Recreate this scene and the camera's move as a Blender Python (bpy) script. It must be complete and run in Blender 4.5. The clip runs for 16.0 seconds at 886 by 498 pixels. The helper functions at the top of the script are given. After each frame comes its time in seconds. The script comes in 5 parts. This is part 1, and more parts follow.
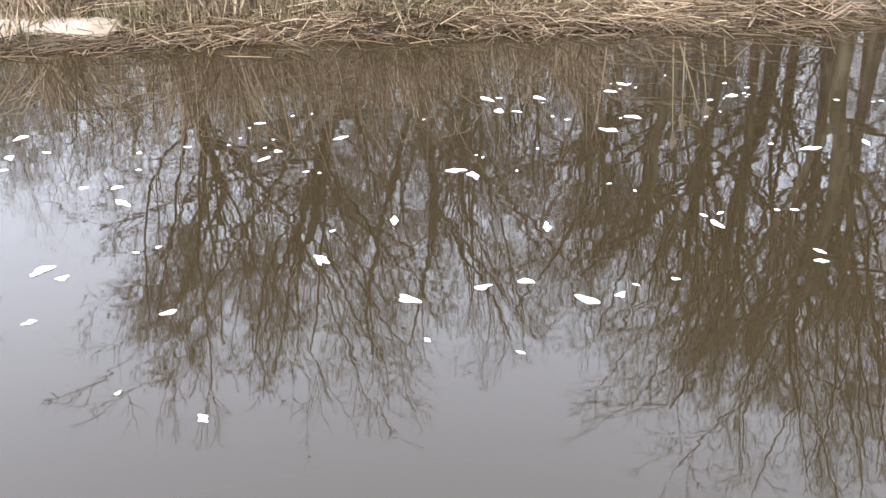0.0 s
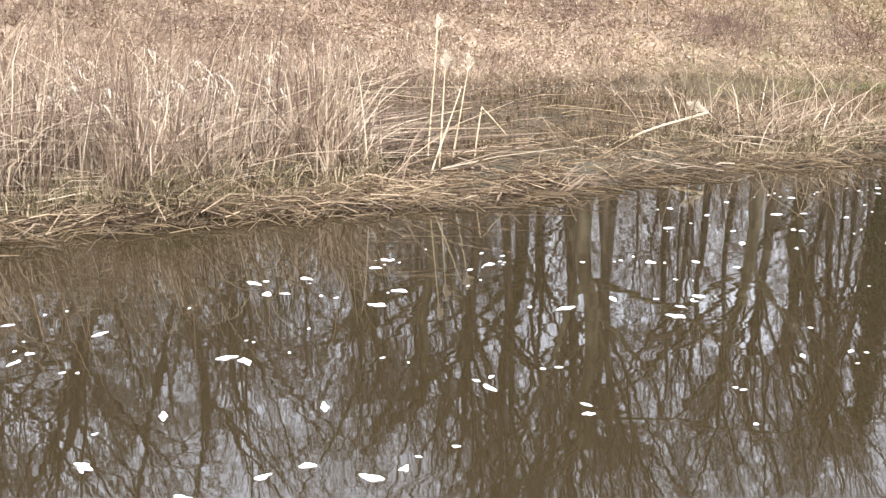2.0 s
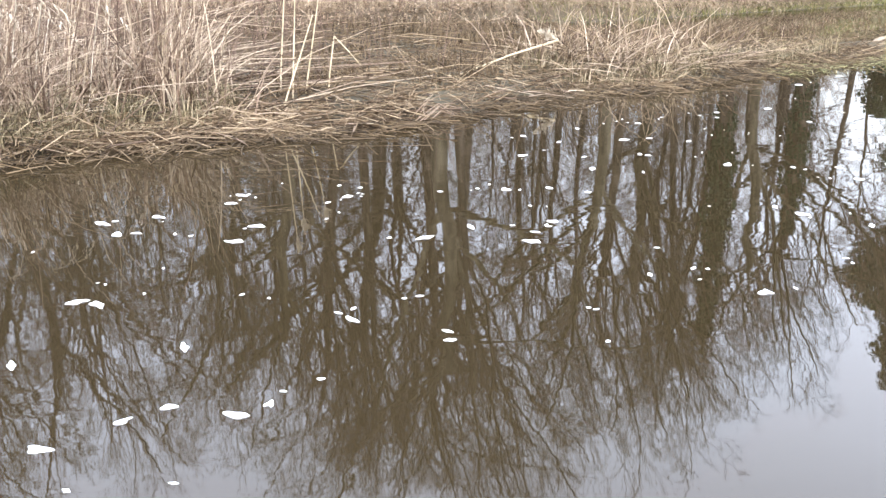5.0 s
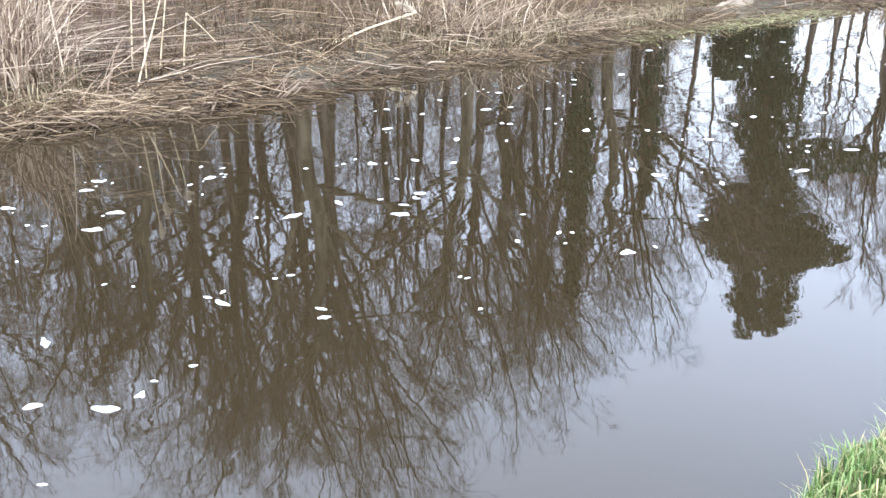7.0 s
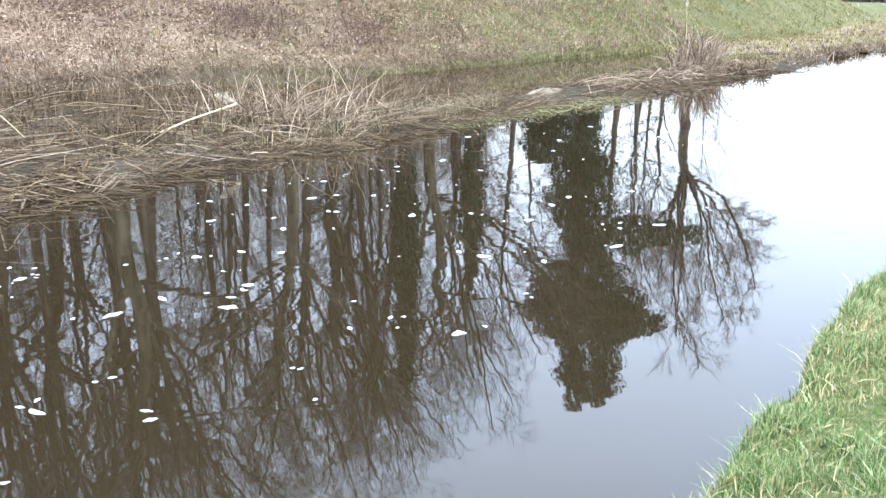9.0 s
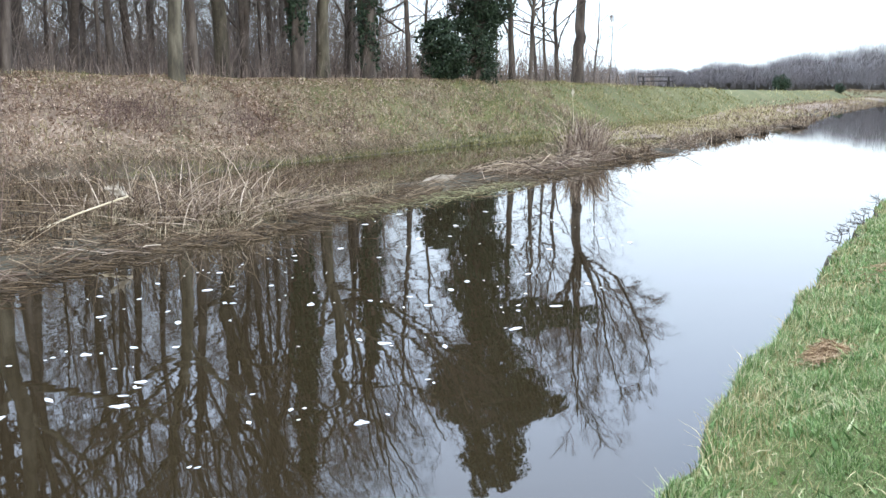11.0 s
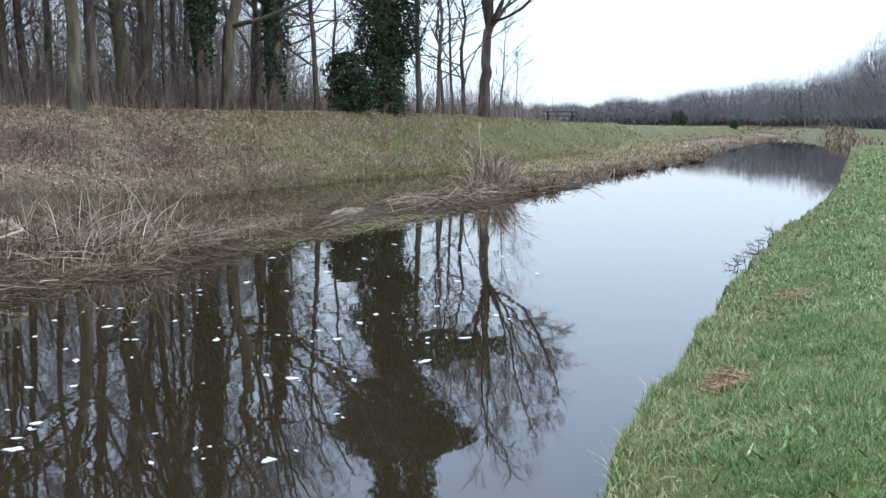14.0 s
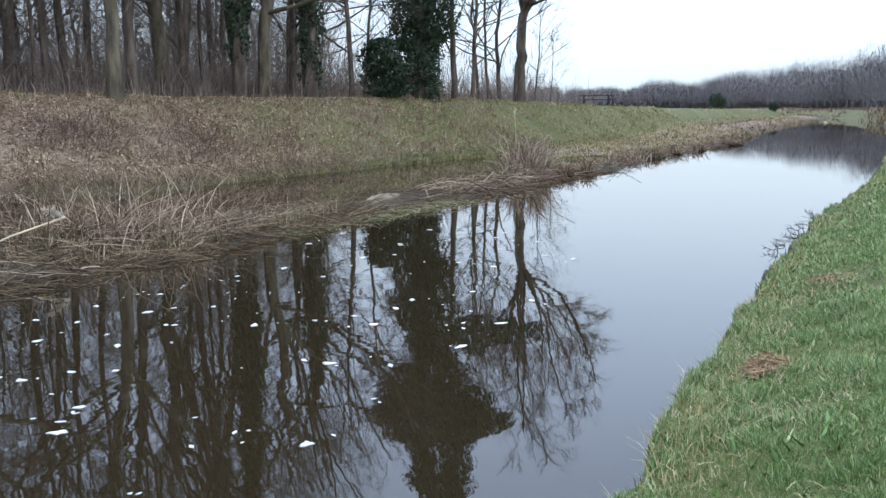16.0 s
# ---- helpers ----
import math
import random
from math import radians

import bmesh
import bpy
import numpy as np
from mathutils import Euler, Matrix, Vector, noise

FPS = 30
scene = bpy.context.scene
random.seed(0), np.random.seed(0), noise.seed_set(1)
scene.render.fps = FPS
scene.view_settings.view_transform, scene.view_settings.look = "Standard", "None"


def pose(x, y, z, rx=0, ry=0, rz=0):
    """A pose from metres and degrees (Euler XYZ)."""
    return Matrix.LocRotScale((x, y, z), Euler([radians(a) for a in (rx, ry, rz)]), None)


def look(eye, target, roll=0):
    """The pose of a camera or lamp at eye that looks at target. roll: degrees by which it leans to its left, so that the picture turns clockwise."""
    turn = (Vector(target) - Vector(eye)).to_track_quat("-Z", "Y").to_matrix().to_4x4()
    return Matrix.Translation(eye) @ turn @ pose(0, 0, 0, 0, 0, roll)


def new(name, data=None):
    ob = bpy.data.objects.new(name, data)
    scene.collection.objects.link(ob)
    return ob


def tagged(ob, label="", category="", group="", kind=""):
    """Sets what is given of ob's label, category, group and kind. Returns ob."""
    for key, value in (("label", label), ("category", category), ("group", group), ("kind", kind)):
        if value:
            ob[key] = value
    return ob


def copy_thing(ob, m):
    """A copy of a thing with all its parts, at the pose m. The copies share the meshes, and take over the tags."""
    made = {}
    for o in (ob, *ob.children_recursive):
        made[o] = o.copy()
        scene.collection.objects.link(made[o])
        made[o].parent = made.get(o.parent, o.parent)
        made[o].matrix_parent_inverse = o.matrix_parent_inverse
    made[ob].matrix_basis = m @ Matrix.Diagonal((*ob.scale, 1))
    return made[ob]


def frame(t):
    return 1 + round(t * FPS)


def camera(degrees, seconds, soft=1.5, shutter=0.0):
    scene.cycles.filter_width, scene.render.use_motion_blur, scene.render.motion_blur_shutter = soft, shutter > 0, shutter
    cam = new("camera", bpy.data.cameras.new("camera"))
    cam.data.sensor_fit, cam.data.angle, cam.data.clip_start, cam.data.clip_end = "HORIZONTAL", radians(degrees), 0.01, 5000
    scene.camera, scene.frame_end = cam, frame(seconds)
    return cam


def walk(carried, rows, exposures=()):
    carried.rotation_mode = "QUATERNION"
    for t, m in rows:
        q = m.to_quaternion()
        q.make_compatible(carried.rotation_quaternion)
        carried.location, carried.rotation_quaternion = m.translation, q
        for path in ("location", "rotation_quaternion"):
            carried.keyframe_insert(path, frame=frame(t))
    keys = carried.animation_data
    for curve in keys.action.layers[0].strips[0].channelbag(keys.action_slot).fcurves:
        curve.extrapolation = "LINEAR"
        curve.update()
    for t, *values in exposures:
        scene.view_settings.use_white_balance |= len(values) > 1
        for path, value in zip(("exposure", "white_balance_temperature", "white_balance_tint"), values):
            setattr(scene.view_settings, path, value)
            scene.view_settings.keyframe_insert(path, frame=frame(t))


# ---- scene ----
cam = camera(49.85, 16.0)
PATH = [
    (0, (0.0, 0.0, 2.2), (0.0108, 3.6273, 0.5140), -0.34),
    (0.5, (0.0, 0.0, 2.2), (0.2798, 3.6687, 0.6308), -1.31),
    (1, (0.0, 0.0, 2.2), (0.5872, 3.6974, 0.7912), -0.65),
    (1.5, (0.0, 0.0, 2.2), (0.8697, 3.6891, 0.9216), -0.30),
    (2, (0.0, 0.0, 2.2), (0.9783, 3.7509, 1.2131), -0.19),
    (2.5, (0.0, 0.0, 2.2), (0.9642, 3.8057, 1.4337), -0.52),
    (3, (0.0, 0.0, 2.2), (1.0479, 3.8070, 1.5607), -1.05),
    (3.5, (0.0, 0.0, 2.2), (1.1620, 3.7666, 1.5197), -1.04),
    (4, (0.0, 0.0, 2.2), (1.3091, 3.6898, 1.3804), -0.62),
    (4.5, (0.0, 0.0, 2.2), (1.4189, 3.6005, 1.1883), -0.33),
    (5, (0.0, 0.0, 2.2), (1.5100, 3.4824, 0.9379), 0.39),
    (5.2, (0.0, 0.0, 2.2), (1.5320, 3.4419, 0.8560), 0.47),
    (7.3, (0.0, 0.0, 2.2), (2.0775, 3.1488, 0.8699), 0.24),
    (7.5, (0.0, 0.0, 2.2), (2.1456, 3.1203, 0.9116), 0.30),
    (8, (0.0, 0.0, 2.2), (2.3060, 3.0353, 0.9879), 0.23),
    (8.5, (0.0, 0.0, 2.2), (2.4516, 2.9510, 1.0680), 0.19),
    (9, (0.0, 0.0, 2.2), (2.6050, 2.8612, 1.1865), 0.41),
    (9.5, (0.0, 0.0, 2.2), (2.7178, 2.7920, 1.2956), 0.32),
    (10, (0.0, 0.0, 2.2), (2.8301, 2.7149, 1.4126), 0.35),
    (10.2, (0.0, 0.0, 2.2), (2.8655, 2.6874, 1.4472), 0.33),
    (12.3, (0.0, 0.0, 2.2), (3.0538, 2.5186, 1.6248), -0.21),
    (12.5, (0.0, 0.0, 2.2), (3.0784, 2.4892, 1.6279), 0.01),
    (13, (0.0, 0.0, 2.2), (3.1451, 2.4094, 1.6493), 0.22),
    (13.5, (0.0, 0.0, 2.2), (3.2038, 2.3352, 1.6684), 0.48),
    (14, (0.0, 0.0, 2.2), (3.2091, 2.3302, 1.6784), 0.38),
    (14.5, (0.0, 0.0, 2.2), (3.1561, 2.3963, 1.6555), 0.29),
    (15, (0.0, 0.0, 2.2), (3.1408, 2.4130, 1.6410), 0.29),
    (15.5, (0.0, 0.0, 2.2), (3.1271, 2.4274, 1.6263), 0.19),
    (16, (0.0, 0.0, 2.2), (3.1123, 2.4442, 1.6174), -0.14),
]
EXPOSURES = [(0, 1.04, 8000, 16), (1.2, 1.06, 8500, 17), (3.0, 1.17, 8150, 14), (5.2, 1.15, 7700, 15), (7.3, 1.06, 7000, 13), (9.0, 0.92, 6950, 10), (10.2, 0.64, 6950, 10), (12.3, -0.08, 6600, 10), (14, -0.22, 6550, 10), (16, -0.29, 6550, 10)]
walk(cam, [(t, look(eye, target, roll)) for t, eye, target, roll in PATH], EXPOSURES)

# ---- light: an overcast winter sky ----
world = bpy.data.worlds.new("overcast")
scene.world = world
world.use_nodes = True
wn = world.node_tree
wn.nodes.clear()
sky = wn.nodes.new("ShaderNodeTexSky")
sky.sky_type, sky.sun_disc = "NISHITA", False
sky.sun_elevation, sky.sun_rotation = radians(32), radians(200)
sky.air_density, sky.dust_density, sky.ozone_density = 1.0, 3.0, 1.0
clear = wn.nodes.new("ShaderNodeBackground")
clear.inputs["Strength"].default_value = 0.04
cloud = wn.nodes.new("ShaderNodeBackground")
tex = wn.nodes.new("ShaderNodeTexCoord")
xyz = wn.nodes.new("ShaderNodeSeparateXYZ")
lift = wn.nodes.new("ShaderNodeMapRange")
lift.inputs["From Min"].default_value, lift.inputs["From Max"].default_value = 0.0, 0.45
lift.inputs["To Min"].default_value, lift.inputs["To Max"].default_value = 1.25, 3.0
wn.links.new(tex.outputs["Generated"], xyz.inputs[0])
wn.links.new(xyz.outputs["Z"], lift.inputs["Value"])
wn.links.new(lift.outputs[0], cloud.inputs["Strength"])
tint = wn.nodes.new("ShaderNodeValToRGB")
tint.color_ramp.elements[0].color = (0.80, 0.94, 1.06, 1)
tint.color_ramp.elements[1].position, tint.color_ramp.elements[1].color = 0.3, (0.70, 0.885, 1.21, 1)
wn.links.new(xyz.outputs["Z"], tint.inputs["Fac"])
wn.links.new(tint.outputs["Color"], cloud.inputs["Color"])
both = wn.nodes.new("ShaderNodeAddShader")
wout = wn.nodes.new("ShaderNodeOutputWorld")
wn.links.new(sky.outputs[0], clear.inputs["Color"])
wn.links.new(clear.outputs[0], both.inputs[0])
wn.links.new(cloud.outputs[0], both.inputs[1])
wn.links.new(both.outputs[0], wout.inputs["Surface"])
sun = new("sun", bpy.data.lights.new("sun", "SUN"))
sun.data.energy, sun.data.angle, sun.data.color = 0.5, radians(25), (1.0, 0.96, 0.9)
sun.matrix_world = look((0, -30, 40), (12, 6, 0))


# ---- materials ----
def ramp_node(nt, colors, spread=None):
    r = nt.nodes.new("ShaderNodeValToRGB")
    n = len(colors)
    while len(r.color_ramp.elements) < n:
        r.color_ramp.elements.new(0.5)
    for i, c in enumerate(colors):
        e = r.color_ramp.elements[i]
        e.position = spread[i] if spread else i / max(1, n - 1)
        e.color = (*c, 1)
    return r


def surface(name, colors, scale=3.0, rough=0.85, bump=0.3, island=False, fine=40.0, stretch=(1, 1, 1), spread=None, spec=0.3):
    m = bpy.data.materials.new(name)
    m.use_nodes = True
    nt = m.node_tree
    b = nt.nodes["Principled BSDF"]
    b.inputs["Roughness"].default_value = rough
    b.inputs["Specular IOR Level"].default_value = spec
    geo = nt.nodes.new("ShaderNodeNewGeometry")
    mp = nt.nodes.new("ShaderNodeMapping")
    mp.inputs["Scale"].default_value = stretch
    nt.links.new(geo.outputs["Position"], mp.inputs["Vector"])
    coarse = nt.nodes.new("ShaderNodeTexNoise")
    coarse.inputs["Scale"].default_value, coarse.inputs["Detail"].default_value = scale, 6
    grain = nt.nodes.new("ShaderNodeTexNoise")
    grain.inputs["Scale"].default_value, grain.inputs["Detail"].default_value = fine, 4
    for t in (coarse, grain):
        nt.links.new(mp.outputs[0], t.inputs["Vector"])
    r = ramp_node(nt, colors, spread)
    if island:
        add = nt.nodes.new("ShaderNodeMath")
        add.operation = "MULTIPLY_ADD"
        nt.links.new(coarse.outputs["Fac"], add.inputs[0])
        add.inputs[1].default_value = 0.5
        sub = nt.nodes.new("ShaderNodeMath")
        sub.operation = "SUBTRACT"
        nt.links.new(geo.outputs["Random Per Island"], sub.inputs[0])
        sub.inputs[1].default_value = 0.25
        nt.links.new(sub.outputs[0], add.inputs[2])
        nt.links.new(add.outputs[0], r.inputs["Fac"])
    else:
        mx = nt.nodes.new("ShaderNodeMath")
        mx.operation = "MULTIPLY_ADD"
        nt.links.new(grain.outputs["Fac"], mx.inputs[0])
        mx.inputs[1].default_value = 0.45
        st = nt.nodes.new("ShaderNodeMapRange")
        st.inputs["From Min"].default_value, st.inputs["From Max"].default_value = 0.3, 0.7
        st.inputs["To Min"].default_value, st.inputs["To Max"].default_value = -0.2, 0.75
        nt.links.new(coarse.outputs["Fac"], st.inputs["Value"])
        nt.links.new(st.outputs[0], mx.inputs[2])
        nt.links.new(mx.outputs[0], r.inputs["Fac"])
    nt.links.new(r.outputs["Color"], b.inputs["Base Color"])
    if bump:
        bp = nt.nodes.new("ShaderNodeBump")
        bp.inputs["Strength"].default_value, bp.inputs["Distance"].default_value = bump, 0.03
        nt.links.new(grain.outputs["Fac"], bp.inputs["Height"])
        nt.links.new(bp.outputs[0], b.inputs["Normal"])
    return m


def ground_material():
    m = surface("ground", [(0.11, 0.074, 0.05), (0.2, 0.143, 0.098), (0.31, 0.23, 0.163)], 1.2, 0.95, 0.6, fine=25)
    nt = m.node_tree
    b = nt.nodes["Principled BSDF"]
    litter = b.inputs["Base Color"].links[0].from_socket
    noises = [n for n in nt.nodes if n.bl_idname == "ShaderNodeTexNoise"]
    zone = nt.nodes.new("ShaderNodeVertexColor")
    zone.layer_name = "zone"
    sep = nt.nodes.new("ShaderNodeSeparateColor")
    nt.links.new(zone.outputs["Color"], sep.inputs[0])
    last = litter
    for chan, colors in ((0, [(0.045, 0.052, 0.013), (0.088, 0.092, 0.026), (0.145, 0.125, 0.05)]), (1, [(0.022, 0.018, 0.012), (0.055, 0.046, 0.028), (0.10, 0.083, 0.052)])):
        r = ramp_node(nt, colors)
        broad = nt.nodes.new("ShaderNodeTexNoise")
        broad.inputs["Scale"].default_value, broad.inputs["Detail"].default_value = 0.22, 8
        broad.inputs["Roughness"].default_value = 0.7
        nt.links.new(noises[1].inputs["Vector"].links[0].from_socket, broad.inputs["Vector"])
        mean = nt.nodes.new("ShaderNodeMath")
        mean.operation = "MULTIPLY_ADD"
        mean.inputs[1].default_value = 1.8
        half = nt.nodes.new("ShaderNodeMath")
        half.operation = "MULTIPLY_ADD"
        half.inputs[1].default_value, half.inputs[2].default_value = 0.6, -0.7
        nt.links.new(noises[1].outputs["Fac"], half.inputs[0])
        nt.links.new(broad.outputs["Fac"], mean.inputs[0])
        nt.links.new(half.outputs[0], mean.inputs[2])
        nt.links.new(mean.outputs[0], r.inputs["Fac"])
        mix = nt.nodes.new("ShaderNodeMix")
        mix.data_type = "RGBA"
        nt.links.new(sep.outputs[chan], mix.inputs["Factor"])
        nt.links.new(last, mix.inputs[6])
        nt.links.new(r.outputs[0], mix.inputs[7])
        last = mix.outputs[2]
    nt.links.new(last, b.inputs["Base Color"])
    return m


def water_material():
    m = bpy.data.materials.new("murky_water")
    m.use_nodes = True
    nt = m.node_tree
    b = nt.nodes["Principled BSDF"]
    b.inputs["Base Color"].default_value = (0.0215, 0.0147, 0.0072, 1)
    b.inputs["Roughness"].default_value = 0.015
    b.inputs["IOR"].default_value = 1.36
    geo = nt.nodes.new("ShaderNodeNewGeometry")
    h = None
    for scale, stretch, amount in ((1.3, (0.5, 1.6, 1), 1.0), (7.0, (0.7, 1.3, 1), 0.09)):
        mp = nt.nodes.new("ShaderNodeMapping")
        mp.inputs["Scale"].default_value = stretch
        nt.links.new(geo.outputs["Position"], mp.inputs["Vector"])
        t = nt.nodes.new("ShaderNodeTexNoise")
        t.inputs["Scale"].default_value, t.inputs["Detail"].default_value = scale, 2
        nt.links.new(mp.outputs[0], t.inputs["Vector"])
        mul = nt.nodes.new("ShaderNodeMath")
        mul.operation = "MULTIPLY"
        nt.links.new(t.outputs["Fac"], mul.inputs[0])
        mul.inputs[1].default_value = amount
        if h is None:
            h = mul.outputs[0]
        else:
            s = nt.nodes.new("ShaderNodeMath")
            nt.links.new(h, s.inputs[0])
            nt.links.new(mul.outputs[0], s.inputs[1])
            h = s.outputs[0]
    bp = nt.nodes.new("ShaderNodeBump")
    bp.inputs["Strength"].default_value, bp.inputs["Distance"].default_value = 0.16, 0.012
    nt.links.new(h, bp.inputs["Height"])
    nt.links.new(bp.outputs[0], b.inputs["Normal"])
    return m


GROUND = ground_material()
WATER = water_material()
BARK = surface("bark", [(0.032, 0.024, 0.018), (0.082, 0.063, 0.049), (0.15, 0.122, 0.095)], 3.5, 0.95, 1.0, fine=26, stretch=(1, 1, 0.25))
MOSSY = surface("mossy_bark", [(0.034, 0.028, 0.019), (0.09, 0.076, 0.051), (0.17, 0.147, 0.1)], 3.5, 0.95, 1.0, fine=26, stretch=(1, 1, 0.25))
TWIG = surface("twig", [(0.052, 0.036, 0.029), (0.105, 0.077, 0.064), (0.17, 0.13, 0.111)], 0.6, 0.9, 0)
BRUSH = surface("brushwood", [(0.085, 0.062, 0.05), (0.17, 0.128, 0.103), (0.28, 0.218, 0.178)], 0.5, 0.95, 0, island=True)
SEDGE = surface("grey_sedge", [(0.05, 0.041, 0.021), (0.115, 0.092, 0.048), (0.20, 0.16, 0.092), (0.44, 0.35, 0.225)], 0.8, 0.8, 0, island=True)
SHRUB = surface("undergrowth", [(0.085, 0.067, 0.055), (0.16, 0.129, 0.105), (0.25, 0.205, 0.168)], 0.5, 0.95, 0, island=True)
MOSSTWIG = surface("mossy_twig", [(0.08, 0.07, 0.046), (0.15, 0.134, 0.092), (0.245, 0.222, 0.16)], 0.5, 0.95, 0, island=True)
# distance haze is put into this base colour: paler and greyer than TWIG
FARWOOD_HAZED = surface("hazed_far_wood", [(0.145, 0.128, 0.126), (0.17, 0.151, 0.149), (0.195, 0.175, 0.173)], 0.05, 0.95, 0)
IVY = surface("ivy_leaf", [(0.011, 0.02, 0.01), (0.025, 0.042, 0.02), (0.05, 0.077, 0.038)], 2.0, 0.65, 0, island=True)
GRASS = surface("grass_blade", [(0.042, 0.085, 0.019), (0.1, 0.178, 0.048), (0.18, 0.268, 0.088), (0.285, 0.325, 0.145), (0.50, 0.44, 0.28)], 1.0, 0.6, 0, island=True, spread=[0, 0.3, 0.6, 0.85, 1.0])
SLOPEGRASS = surface("slope_grass", [(0.055, 0.063, 0.014), (0.12, 0.122, 0.032), (0.20, 0.18, 0.066), (0.32, 0.26, 0.13)], 0.6, 0.7, 0, island=True)
STRAW = surface("dead_straw", [(0.038, 0.022, 0.011), (0.105, 0.066, 0.035), (0.2, 0.138, 0.083), (0.43, 0.322, 0.208)], 0.8, 0.8, 0, island=True)
REED = surface("dry_reed", [(0.07, 0.042, 0.028), (0.18, 0.12, 0.082), (0.31, 0.226, 0.16), (0.58, 0.465, 0.335)], 0.8, 0.75, 0, island=True)
WETSTRAW = surface("wet_straw", [(0.03, 0.019, 0.009), (0.066, 0.043, 0.022), (0.115, 0.076, 0.04), (0.2, 0.14, 0.08)], 0.8, 0.8, 0, island=True)
LEAF = surface("fallen_leaf", [(0.225, 0.14, 0.092), (0.32, 0.212, 0.143), (0.405, 0.29, 0.2), (0.62, 0.485, 0.355)], 0.7, 0.85, 0, island=True)
PALE = surface("pale_reed_stalk", [(0.42, 0.33, 0.2), (0.62, 0.52, 0.36)], 3.0, 0.7, 0.1)
PLUME = surface("reed_plume", [(0.5, 0.42, 0.32), (0.7, 0.62, 0.5)], 8.0, 0.95, 0.3)
FOAM = surface("river_foam", [(0.72, 0.71, 0.68), (0.85, 0.85, 0.83)], 30.0, 0.8, 0.6, fine=120)
SAND = surface("pale_sand", [(0.27, 0.21, 0.155), (0.36, 0.29, 0.225), (0.45, 0.375, 0.3)], 2.5, 0.95, 0.5, fine=45)
YELLOWED = surface("yellowed_grass", [(0.15, 0.13, 0.045), (0.30, 0.25, 0.11), (0.46, 0.385, 0.215)], 1.2, 0.7, 0, island=True)
HAY = surface("mown_hay", [(0.16, 0.09, 0.045), (0.32, 0.205, 0.11), (0.5, 0.36, 0.215)], 3.0, 0.85, 0, island=True)
MUD = surface("wet_mud", [(0.014, 0.01, 0.007), (0.035, 0.026, 0.018), (0.09, 0.068, 0.046)], 4.0, 0.95, 1.0, fine=30, spec=0.05)
SILT = surface("silt", [(0.15, 0.115, 0.076), (0.24, 0.19, 0.135), (0.34, 0.28, 0.205)], 3.0, 0.95, 0.5, fine=50)
WEED = surface("withered_weed", [(0.014, 0.011, 0.008), (0.04, 0.03, 0.02)], 3.0, 0.9, 0)
BRAMBLE = surface("bramble", [(0.07, 0.042, 0.032), (0.14, 0.085, 0.065), (0.22, 0.15, 0.115)], 1.0, 0.9, 0, island=True)
PLANK = surface("dark_plank", [(0.03, 0.026, 0.023), (0.07, 0.06, 0.05)], 5.0, 0.85, 0.3)


# ---- mesh helpers ----
def tri_mesh(name, verts, tris, material):
    me = bpy.data.meshes.new(name)
    v, f = np.asarray(verts, np.float32), np.asarray(tris, np.int32)
    me.vertices.add(len(v))
    me.vertices.foreach_set("co", v.ravel())
    me.loops.add(f.size)
    me.loops.foreach_set("vertex_index", f.ravel())
    me.polygons.add(len(f))
    me.polygons.foreach_set("loop_start", np.arange(0, f.size, 3, dtype=np.int32))
    me.update(calc_edges=True)
    me.materials.append(material)
    return me


def smooth(me):
    me.polygons.foreach_set("use_smooth", np.ones(len(me.polygons), bool))
    return me


def tubes(pts, rad, sides=3):
    """Vertices and triangles of many tubes: pts (n, k, 3), rad (n, k)."""
    pts, rad = np.asarray(pts, float), np.asarray(rad, float)
    n, k, _ = pts.shape
    d = pts[:, -1] - pts[:, 0]
    d /= np.linalg.norm(d, axis=1, keepdims=True) + 1e-9
    ref = np.where(np.abs(d[:, 2:3]) > 0.9, [[1.0, 0.0, 0.0]], [[0.0, 0.0, 1.0]])
    u = np.cross(d, ref)
    u /= np.linalg.norm(u, axis=1, keepdims=True) + 1e-9
    w = np.cross(d, u)
    a = np.arange(sides) * 2 * np.pi / sides
    ring = np.cos(a)[None, :, None] * u[:, None] + np.sin(a)[None, :, None] * w[:, None]
    v = pts[:, :, None] + rad[:, :, None, None] * ring[:, None]
    idx = np.arange(n * k * sides).reshape(n, k, sides)
    a0, a1 = idx[:, :-1], idx[:, 1:]
    b0, b1 = np.roll(a0, -1, 2), np.roll(a1, -1, 2)
    t = np.concatenate([np.stack([a0, b0, b1], -1).reshape(-1, 3), np.stack([a0, b1, a1], -1).reshape(-1, 3)])
    return v.reshape(-1, 3), t


def ribbons(base, tip, mid, width, rng):
    """Tapered blades from base over mid to tip, each with its own facing."""
    n = len(base)
    ang = rng.uniform(0, np.pi, n)
    side = np.stack([np.cos(ang), np.sin(ang), 0 * ang], 1) * (width / 2)[:, None]
    v = np.stack([base - side, base + side, mid - side * 0.8, mid + side * 0.8, tip], 1)
    i = (np.arange(n) * 5)[:, None]
    t = np.concatenate([i + [0, 1, 3], i + [0, 3, 2], i + [2, 3, 4]])
    return v.reshape(-1, 3), t


def merge(parts):
    vs, ts, o = [], [], 0
    for v, t in parts:
        vs.append(v)
        ts.append(t + o)
        o += len(v)
    return np.concatenate(vs), np.concatenate(ts)


def part(name, mesh, parent, label=""):
    ob = new(name, mesh)
    ob.parent = parent
    return tagged(ob, label)


def empty(name, m):
    ob = new(name)
    ob.matrix_world = m
    return ob


# ---- the lie of the land ----
def line(*pairs):
    xs, ys = zip(*pairs)
    return lambda x: np.interp(x, xs, ys)


